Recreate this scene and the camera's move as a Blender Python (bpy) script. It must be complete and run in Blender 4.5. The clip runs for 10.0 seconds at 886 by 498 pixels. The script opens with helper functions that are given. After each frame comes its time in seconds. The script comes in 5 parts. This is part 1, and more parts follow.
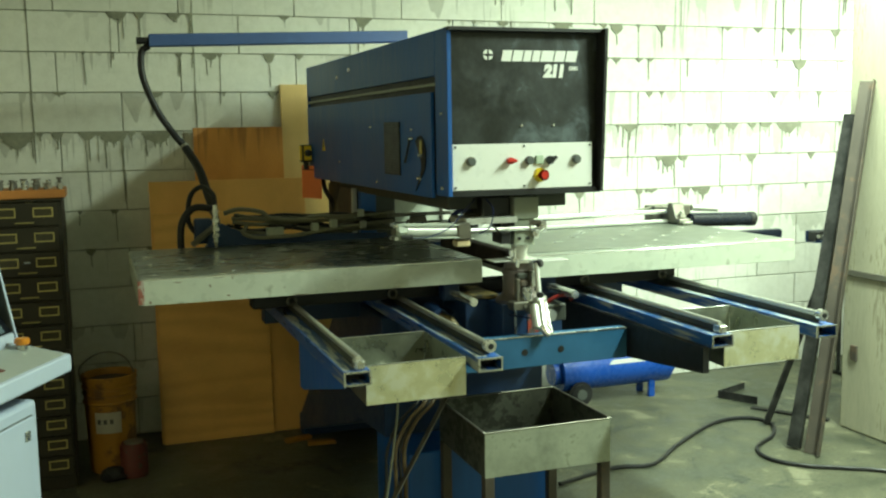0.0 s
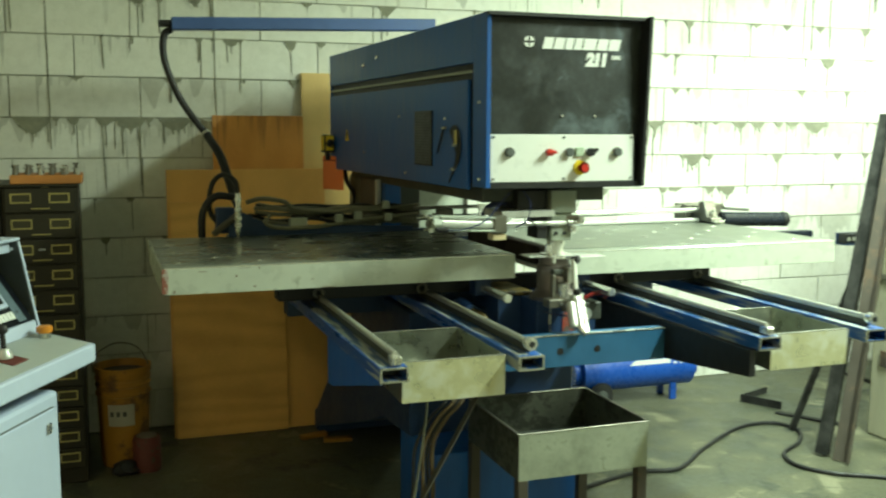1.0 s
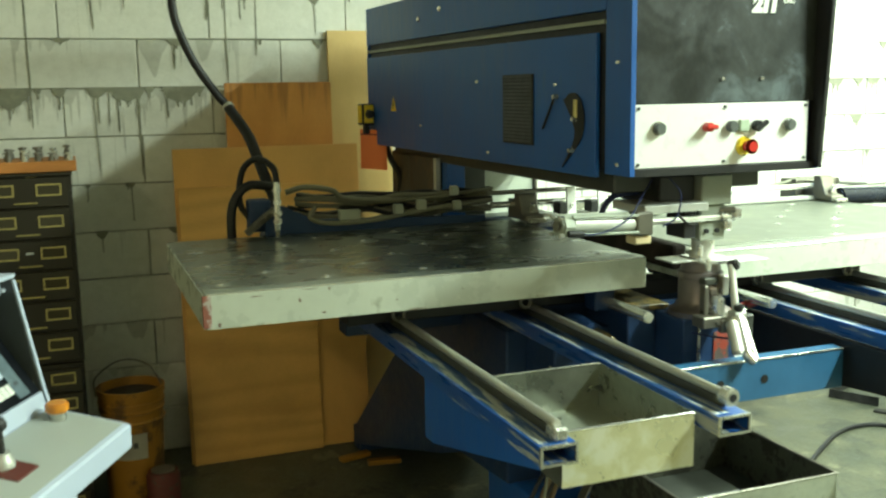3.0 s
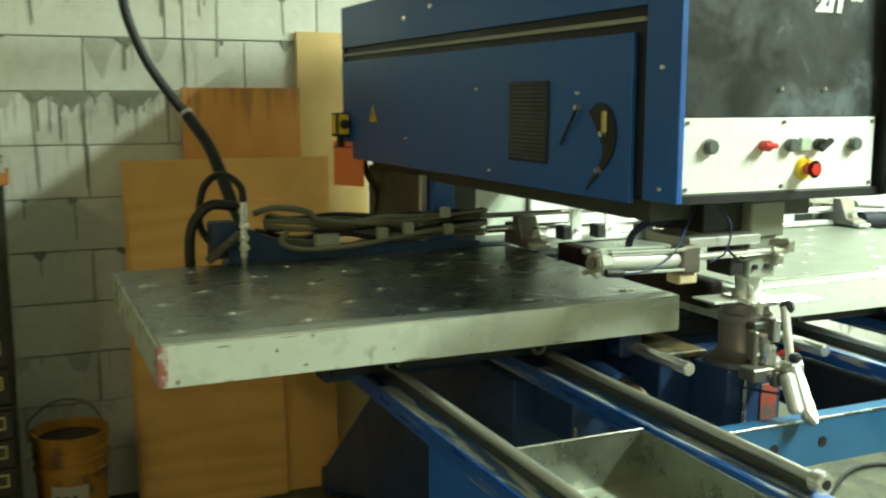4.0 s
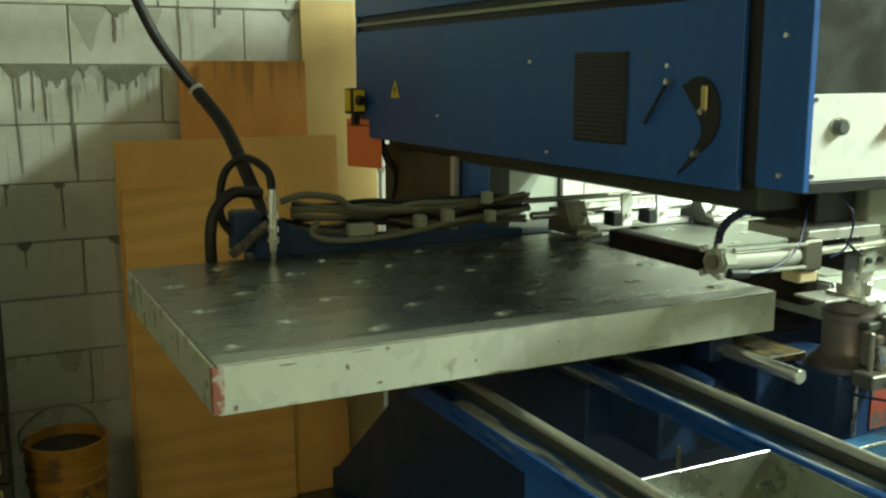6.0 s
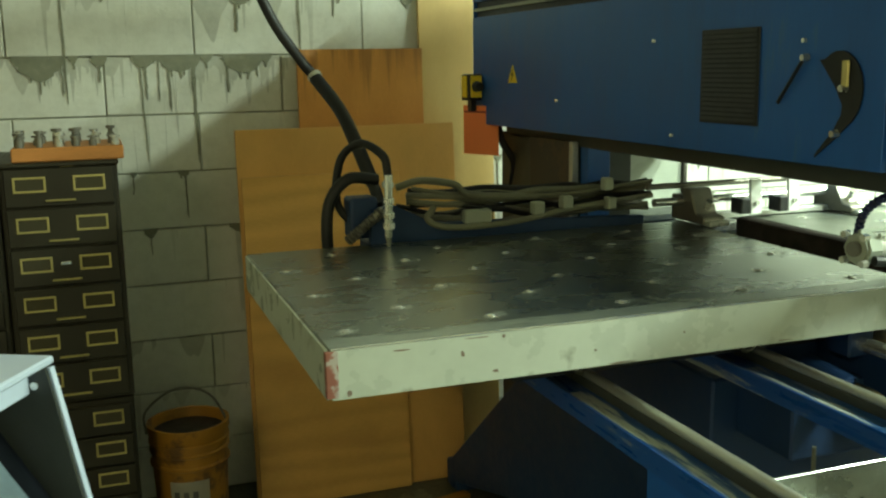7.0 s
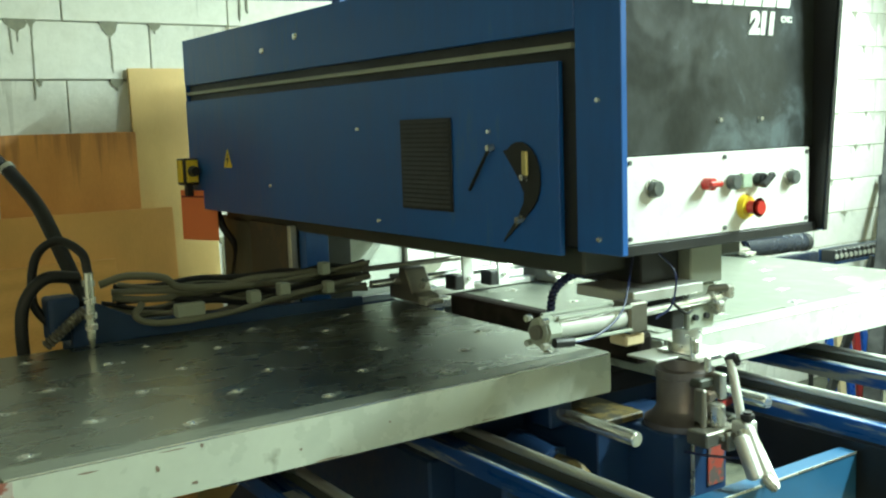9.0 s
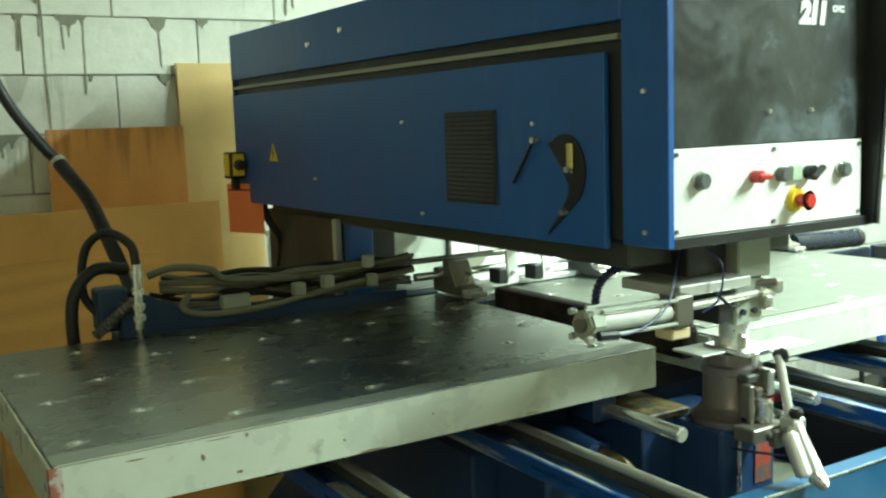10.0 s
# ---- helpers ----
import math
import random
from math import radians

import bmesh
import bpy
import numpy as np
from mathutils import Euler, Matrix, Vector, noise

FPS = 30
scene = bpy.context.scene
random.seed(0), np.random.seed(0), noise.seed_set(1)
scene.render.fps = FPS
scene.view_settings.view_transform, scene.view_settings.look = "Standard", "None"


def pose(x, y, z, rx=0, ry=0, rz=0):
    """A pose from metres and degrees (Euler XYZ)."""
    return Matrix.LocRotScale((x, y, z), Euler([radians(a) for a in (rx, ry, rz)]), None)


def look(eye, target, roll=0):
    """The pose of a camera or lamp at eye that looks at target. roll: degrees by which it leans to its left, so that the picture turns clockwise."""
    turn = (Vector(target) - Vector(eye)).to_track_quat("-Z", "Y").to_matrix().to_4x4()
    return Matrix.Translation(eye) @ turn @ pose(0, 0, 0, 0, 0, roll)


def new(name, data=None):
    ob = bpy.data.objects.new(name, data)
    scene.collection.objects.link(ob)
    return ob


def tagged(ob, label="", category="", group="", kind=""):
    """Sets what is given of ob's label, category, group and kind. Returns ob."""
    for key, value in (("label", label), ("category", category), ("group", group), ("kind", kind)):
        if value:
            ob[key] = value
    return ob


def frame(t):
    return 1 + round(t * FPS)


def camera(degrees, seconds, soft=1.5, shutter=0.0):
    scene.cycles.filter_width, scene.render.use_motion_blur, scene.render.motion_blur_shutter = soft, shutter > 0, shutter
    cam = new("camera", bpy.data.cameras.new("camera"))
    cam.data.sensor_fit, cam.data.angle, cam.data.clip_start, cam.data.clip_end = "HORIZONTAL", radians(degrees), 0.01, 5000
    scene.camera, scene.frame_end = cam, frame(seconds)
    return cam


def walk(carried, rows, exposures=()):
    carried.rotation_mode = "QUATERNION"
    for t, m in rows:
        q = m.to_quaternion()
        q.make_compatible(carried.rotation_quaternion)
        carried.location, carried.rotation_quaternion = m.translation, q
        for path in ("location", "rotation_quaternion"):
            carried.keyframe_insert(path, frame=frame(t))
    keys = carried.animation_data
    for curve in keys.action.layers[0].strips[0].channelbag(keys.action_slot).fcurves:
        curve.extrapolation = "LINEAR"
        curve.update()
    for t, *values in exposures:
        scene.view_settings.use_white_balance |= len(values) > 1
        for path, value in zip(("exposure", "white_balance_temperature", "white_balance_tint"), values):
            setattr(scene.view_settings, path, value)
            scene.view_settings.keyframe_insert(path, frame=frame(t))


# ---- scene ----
cam = camera(48.8, 10.0, soft=2.2, shutter=0.6)
PATH = [
    (0, (-0.111, -3.138, 1.565), (0.552, -1.267, 1.326), -0.9),
    (0.5, (-0.135, -3.104, 1.546), (0.55, -1.24, 1.307), -0.4),
    (1, (-0.17, -2.999, 1.537), (0.489, -1.127, 1.294), 0.2),
    (1.5, (-0.148, -2.783, 1.523), (0.396, -0.878, 1.254), -0.0),
    (2, (-0.153, -2.561, 1.532), (0.401, -0.665, 1.216), 0.9),
    (2.2, (-0.175, -2.491, 1.546), (0.395, -0.602, 1.216), 0.9),
    (3.3, (-0.269, -2.046, 1.567), (0.466, -0.211, 1.26), -1.0),
    (3.5, (-0.247, -1.953, 1.554), (0.481, -0.111, 1.276), -0.4),
    (4, (-0.219, -1.773, 1.559), (0.575, 0.037, 1.256), -0.0),
    (4.5, (-0.286, -1.629, 1.57), (0.654, 0.118, 1.315), -1.8),
    (5, (-0.31, -1.533, 1.56), (0.637, 0.206, 1.278), -1.2),
    (5.2, (-0.302, -1.503, 1.561), (0.601, 0.26, 1.284), -1.2),
    (6.3, (-0.333, -1.42, 1.555), (0.52, 0.35, 1.178), 0.2),
    (6.5, (-0.339, -1.405, 1.551), (0.459, 0.388, 1.169), -0.4),
    (7, (-0.303, -1.394, 1.536), (0.348, 0.461, 1.169), -1.0),
    (7.5, (-0.239, -1.379, 1.533), (0.429, 0.474, 1.184), 0.3),
    (8, (-0.211, -1.39, 1.556), (0.685, 0.376, 1.276), 0.4),
    (8.5, (-0.191, -1.415, 1.575), (0.884, 0.256, 1.342), -1.7),
    (9, (-0.209, -1.419, 1.584), (0.898, 0.228, 1.336), -1.9),
    (9.5, (-0.215, -1.419, 1.584), (0.868, 0.242, 1.328), -2.4),
    (10, (-0.207, -1.417, 1.578), (0.823, 0.278, 1.324), -2.0),
]
walk(cam, [(t, look(eye, target, roll)) for t, eye, target, roll in PATH],
     [(0.0, 0.47, 6650, 2), (1.0, 0.58, 6650, 3), (2.0, 0.82, 6500, 9), (3.5, 1.05, 6500, 10), (5.0, 0.95, 6400, 10), (6.5, 0.75, 6600, 9), (7.0, 0.95, 6600, 5), (7.5, 1.25, 6500, 8), (8.0, 1.55, 6200, 8), (8.5, 1.25, 6000, 9), (9.0, 1.15, 5900, 9), (10.0, 1.05, 6000, 9)])

# ---- light: cool-green ceiling tubes out of view, a hidden side lamp, an added warm fill ----
def tube_light(name, loc, turn, power, colour, length=1.25, width=0.16):
    data = bpy.data.lights.new(name, "AREA")
    data.shape, data.size, data.size_y, data.energy, data.color = "RECTANGLE", length, width, power, colour
    ob = new(name, data)
    ob.matrix_world = pose(*loc, 0, 0, turn)
    return ob


WARM, COOL = (1.0, 0.90, 0.56), (0.82, 1.0, 0.82)
tube_light("tube_light_front", (2.62, -1.75, 2.95), 90, 118, COOL)
tube_light("tube_light_back", (3.02, -0.05, 2.76), 90, 94, COOL)
# unseen lamp behind the pillar that brightens the right of the wall
side = tube_light("tube_light_side", (4.75, 0.95, 2.05), 0, 38, COOL)
side.matrix_world = look((4.75, 0.95, 2.05), (3.7, 2.1, 1.3))
# added fill: warm lamp that lifts the shadows on the left
tube_light("tube_light_entry", (-2.3, -3.0, 2.9), 90, 24, WARM)
world = bpy.data.worlds.new("world")
world.use_nodes = True
world.node_tree.nodes["Background"].inputs[0].default_value = (0.5, 0.55, 0.5, 1)
world.node_tree.nodes["Background"].inputs[1].default_value = 0.05
scene.world = world


# ---- materials ----
def nodes_of(name):
    m = bpy.data.materials.new(name)
    m.use_nodes = True
    nt = m.node_tree
    return m, nt, nt.nodes["Principled BSDF"]


def link(nt, a, b):
    nt.links.new(a, b)


def coord(nt, stretch=(1, 1, 1), place=True):
    src = nt.nodes.new("ShaderNodeNewGeometry").outputs["Position"] if place else nt.nodes.new("ShaderNodeTexCoord").outputs["Object"]
    mp = nt.nodes.new("ShaderNodeMapping")
    mp.inputs["Scale"].default_value = stretch
    link(nt, src, mp.inputs["Vector"])
    return mp.outputs["Vector"]


def noise_tex(nt, vec, scale, detail=4.0, rough=0.55, distort=0.0):
    n = nt.nodes.new("ShaderNodeTexNoise")
    n.inputs["Scale"].default_value, n.inputs["Detail"].default_value = scale, detail
    n.inputs["Roughness"].default_value, n.inputs["Distortion"].default_value = rough, distort
    link(nt, vec, n.inputs["Vector"])
    return n.outputs["Fac"]


def ramp(nt, fac, stops):
    r = nt.nodes.new("ShaderNodeValToRGB")
    els = r.color_ramp.elements
    while len(els) < len(stops):
        els.new(0.5)
    for e, (p, c) in zip(els, stops):
        e.position = p
        e.color = (*c, 1) if isinstance(c, tuple) else (c, c, c, 1)
    link(nt, fac, r.inputs["Fac"])
    return r.outputs["Color"]


def mixed(nt, fac, a, b, mode="MIX"):
    m = nt.nodes.new("ShaderNodeMix")
    m.data_type, m.blend_type = "RGBA", mode
    for sock, v in ((m.inputs["Factor"], fac), (m.inputs["A"], a), (m.inputs["B"], b)):
        if isinstance(v, (int, float)):
            sock.default_value = v
        elif isinstance(v, tuple):
            sock.default_value = (*v, 1)
        else:
            link(nt, v, sock)
    return m.outputs["Result"]


def calc(nt, op, a, b=0.0, clamp=False):
    m = nt.nodes.new("ShaderNodeMath")
    m.operation, m.use_clamp = op, clamp
    for sock, v in ((m.inputs[0], a), (m.inputs[1], b)):
        if isinstance(v, (int, float)):
            sock.default_value = v
        else:
            link(nt, v, sock)
    return m.outputs[0]


def bump(nt, bsdf, fac, strength=0.3, dist=0.004):
    b = nt.nodes.new("ShaderNodeBump")
    b.inputs["Strength"].default_value, b.inputs["Distance"].default_value = strength, dist
    link(nt, fac, b.inputs["Height"])
    link(nt, b.outputs["Normal"], bsdf.inputs["Normal"])


def surface(name, colour, rough=0.5, metal=0.0, worn=None, wear=0.62, vary=0.18, big=3.0, fine=40.0, stretch=(1, 1, 1), relief=0.15, rough_vary=0.15, place=True):
    """Paint, metal, plastic or board: two scales of variation, optional worn patches, fine relief."""
    m, nt, b = nodes_of(name)
    v = coord(nt, stretch, place)
    n1, n2 = noise_tex(nt, v, big, 5, 0.6, 0.4), noise_tex(nt, v, fine, 4, 0.6)
    lo, hi = tuple(c * (1 - vary) for c in colour), tuple(min(1, c * (1 + vary)) for c in colour)
    c = ramp(nt, n1, [(0.3, lo), (0.7, hi)])
    c = mixed(nt, 0.35, c, ramp(nt, n2, [(0.3, lo), (0.7, hi)]))
    if worn:
        k = ramp(nt, calc(nt, "ADD", calc(nt, "MULTIPLY", n1, 0.55), calc(nt, "MULTIPLY", n2, 0.45)), [(wear - 0.03, 0.0), (wear + 0.03, 1.0)])
        c = mixed(nt, k, c, worn)
    link(nt, c, b.inputs["Base Color"])
    r = nt.nodes.new("ShaderNodeMapRange")
    r.inputs["From Min"].default_value, r.inputs["From Max"].default_value = 0.3, 0.7
    r.inputs["To Min"].default_value, r.inputs["To Max"].default_value = max(0.05, rough - rough_vary), min(1, rough + rough_vary)
    link(nt, mixed(nt, 0.5, n1, n2), r.inputs["Value"])
    link(nt, r.outputs[0], b.inputs["Roughness"])
    b.inputs["Metallic"].default_value = metal
    if relief:
        bump(nt, b, n2, relief, 0.002)
    return m


def dead_black(name, colour, rough):
    m, nt, b = nodes_of(name)
    n = noise_tex(nt, coord(nt), 12, 5, 0.6, 0.3)
    link(nt, ramp(nt, n, [(0.4, colour), (0.75, tuple(c * 3 for c in colour))]), b.inputs["Base Color"])
    b.inputs["Roughness"].default_value, b.inputs["Specular IOR Level"].default_value = rough, 0.12
    return m


def block_material():
    """Aerated concrete block in thin whitewash; mortar that ran down from the joints and dried dark."""
    m, nt, b = nodes_of("block")
    pos = nt.nodes.new("ShaderNodeNewGeometry").outputs["Position"]
    sep = nt.nodes.new("ShaderNodeSeparateXYZ")
    link(nt, pos, sep.inputs[0])
    x, z = sep.outputs["X"], sep.outputs["Z"]
    v = coord(nt)
    big, fine = noise_tex(nt, v, 1.3, 4, 0.6), noise_tex(nt, v, 28, 5, 0.65)
    c = ramp(nt, big, [(0.3, (0.66, 0.66, 0.58)), (0.7, (0.79, 0.79, 0.72))])
    c = mixed(nt, 0.3, c, ramp(nt, fine, [(0.3, (0.56, 0.56, 0.49)), (0.6, (0.8, 0.8, 0.74))]))
    info = nt.nodes.new("ShaderNodeObjectInfo")
    c = mixed(nt, 1.0, c, ramp(nt, info.outputs["Random"], [(0.0, 0.88), (1.0, 1.0)]), "MULTIPLY")
    row = calc(nt, "DIVIDE", z, 0.1985)
    k = calc(nt, "FLOOR", row)
    d = calc(nt, "MULTIPLY", calc(nt, "SUBTRACT", 1.0, calc(nt, "FRACT", row)), 0.1985)

    def runs(freq, lim, gain, seed):
        comb = nt.nodes.new("ShaderNodeCombineXYZ")
        link(nt, calc(nt, "MULTIPLY", x, freq), comb.inputs[0])
        link(nt, calc(nt, "ADD", calc(nt, "MULTIPLY", k, 5.37), seed), comb.inputs[1])
        n = noise_tex(nt, comb.outputs[0], 1.0, 2.5, 0.6)
        wob = calc(nt, "MULTIPLY", calc(nt, "SUBTRACT", fine, 0.5), 0.02)
        slow = noise_tex(nt, comb.outputs[0], 0.23, 2)
        n = calc(nt, "ADD", n, calc(nt, "MULTIPLY", calc(nt, "SUBTRACT", slow, 0.5), 0.35))
        length = calc(nt, "MULTIPLY", calc(nt, "SUBTRACT", n, lim), gain)
        e = calc(nt, "SUBTRACT", calc(nt, "ADD", length, wob), d)
        return ramp(nt, calc(nt, "MULTIPLY", e, 60.0), [(0.0, 0.0), (0.35, 1.0)])

    gate_c = nt.nodes.new("ShaderNodeCombineXYZ")
    link(nt, calc(nt, "MULTIPLY", x, 0.9), gate_c.inputs[0])
    link(nt, calc(nt, "MULTIPLY", k, 3.3), gate_c.inputs[1])
    gate = ramp(nt, noise_tex(nt, gate_c.outputs[0], 1.0, 2), [(0.44, 0.0), (0.52, 1.0)])
    bed = ramp(nt, calc(nt, "ABSOLUTE", calc(nt, "SUBTRACT", k, 7.0)), [(0.2, 1.0), (0.6, 0.0)])
    wide = calc(nt, "MULTIPLY", calc(nt, "MAXIMUM", gate, bed), runs(5.5, 0.54, 0.95, 1.7))
    thin = calc(nt, "MULTIPLY", calc(nt, "MAXIMUM", gate, bed), runs(22.0, 0.58, 1.9, 40.3))
    dense = calc(nt, "MULTIPLY", bed, calc(nt, "MAXIMUM", runs(7.0, 0.465, 0.62, 11.1), runs(24.0, 0.50, 1.1, 71.9)))
    stain = calc(nt, "MULTIPLY", calc(nt, "MAXIMUM", dense, calc(nt, "MAXIMUM", wide, thin)), 0.45)
    long = calc(nt, "ABSOLUTE", calc(nt, "SUBTRACT", noise_tex(nt, coord(nt, (9.0, 1, 0.30)), 1.0, 3, 0.5), 0.5))
    long = ramp(nt, long, [(0.004, 1.0), (0.011, 0.0)])
    where = ramp(nt, noise_tex(nt, coord(nt, (1.7, 1, 1.1)), 1.0, 3, 0.6), [(0.58, 0.0), (0.66, 0.7)])
    stain = calc(nt, "MAXIMUM", stain, calc(nt, "MULTIPLY", long, where))
    tone = ramp(nt, fine, [(0.3, (0.15, 0.15, 0.11)), (0.7, (0.25, 0.25, 0.19))])
    c = mixed(nt, calc(nt, "MULTIPLY", stain, 0.85), c, tone)
    link(nt, c, b.inputs["Base Color"])
    b.inputs["Roughness"].default_value = 0.85
    bump(nt, b, calc(nt, "ADD", fine, calc(nt, "MULTIPLY", stain, 0.6)), 0.5, 0.004)
    return m


def floor_material():
    m, nt, b = nodes_of("floor_concrete")
    v = coord(nt)
    big, mid, fine = noise_tex(nt, v, 0.9, 6, 0.65, 0.8), noise_tex(nt, v, 4.5, 6, 0.65, 0.6), noise_tex(nt, v, 55, 4, 0.7)
    c = ramp(nt, big, [(0.36, (0.026, 0.035, 0.023)), (0.5, (0.068, 0.072, 0.044)), (0.66, (0.125, 0.12, 0.072))])
    c = mixed(nt, 0.5, c, ramp(nt, mid, [(0.40, (0.026, 0.036, 0.026)), (0.60, (0.125, 0.12, 0.072))]))
    c = mixed(nt, ramp(nt, mid, [(0.60, 0.0), (0.64, 0.8)]), c, (0.22, 0.21, 0.14))
    c = mixed(nt, ramp(nt, noise_tex(nt, v, 2.3, 5, 0.7, 1.2), [(0.58, 0.0), (0.63, 0.85)]), c, (0.018, 0.026, 0.022))
    c = mixed(nt, 0.25, c, ramp(nt, fine, [(0.35, (0.035, 0.040, 0.028)), (0.65, (0.20, 0.195, 0.14))]))
    link(nt, c, b.inputs["Base Color"])
    link(nt, ramp(nt, mid, [(0.35, 0.35), (0.65, 0.75)]), b.inputs["Roughness"])
    bump(nt, b, calc(nt, "ADD", fine, mid), 0.25, 0.006)
    return m


def ply_material(name, light, dark, scale=5.0, lengthwise=(0.6, 1, 6), edge=None):
    m, nt, b = nodes_of(name)
    v = coord(nt, lengthwise)
    w = nt.nodes.new("ShaderNodeTexWave")
    w.wave_type, w.bands_direction = "BANDS", "Z"
    w.inputs["Scale"].default_value, w.inputs["Distortion"].default_value = scale * 0.16, 16.0
    w.inputs["Detail"].default_value, w.inputs["Detail Scale"].default_value = 3.0, 0.8
    link(nt, v, w.inputs["Vector"])
    f = noise_tex(nt, v, 60, 4, 0.7)
    s = noise_tex(nt, coord(nt), 2.2, 5, 0.6)
    c = mixed(nt, ramp(nt, w.outputs["Fac"], [(0.0, 0.35), (1.0, 1.0)]), dark, light)
    c = mixed(nt, 0.35, c, ramp(nt, f, [(0.3, dark), (0.7, light)]))
    c = mixed(nt, ramp(nt, s, [(0.35, 0.35), (0.6, 0.0)]), c, tuple(q * 0.6 for q in dark))
    if edge:  # rusty water stains that ran down from the board's top edge
        sep = nt.nodes.new("ShaderNodeSeparateXYZ")
        link(nt, coord(nt), sep.inputs[0])
        reach = calc(nt, "MULTIPLY", calc(nt, "SUBTRACT", noise_tex(nt, coord(nt, (26, 1, 0.5)), 1.0, 3, 0.6), 0.40), 0.75)
        down = calc(nt, "SUBTRACT", reach, calc(nt, "SUBTRACT", edge, sep.outputs["Z"]))
        c = mixed(nt, ramp(nt, calc(nt, "MULTIPLY", down, 9.0), [(0.0, 0.0), (1.0, 0.45)]), c, (0.15, 0.06, 0.018))
    link(nt, c, b.inputs["Base Color"])
    b.inputs["Roughness"].default_value = 0.55
    bump(nt, b, f, 0.2, 0.002)
    return m


def smeared_black():
    """Matt black sheet with wiped dust and finger smears."""
    m, nt, b = nodes_of("smeared_black")
    v = coord(nt, (1, 1, 0.7))
    n, f = noise_tex(nt, v, 6.5, 7, 0.62, 0.9), noise_tex(nt, v, 60, 4)
    c = ramp(nt, n, [(0.42, (0.014, 0.017, 0.016)), (0.55, (0.030, 0.037, 0.037)), (0.66, (0.105, 0.135, 0.15))])
    c = mixed(nt, 0.2, c, ramp(nt, f, [(0.4, 0.01), (0.7, 0.06)]))
    link(nt, c, b.inputs["Base Color"])
    link(nt, ramp(nt, n, [(0.4, 0.32), (0.7, 0.6)]), b.inputs["Roughness"])
    return m


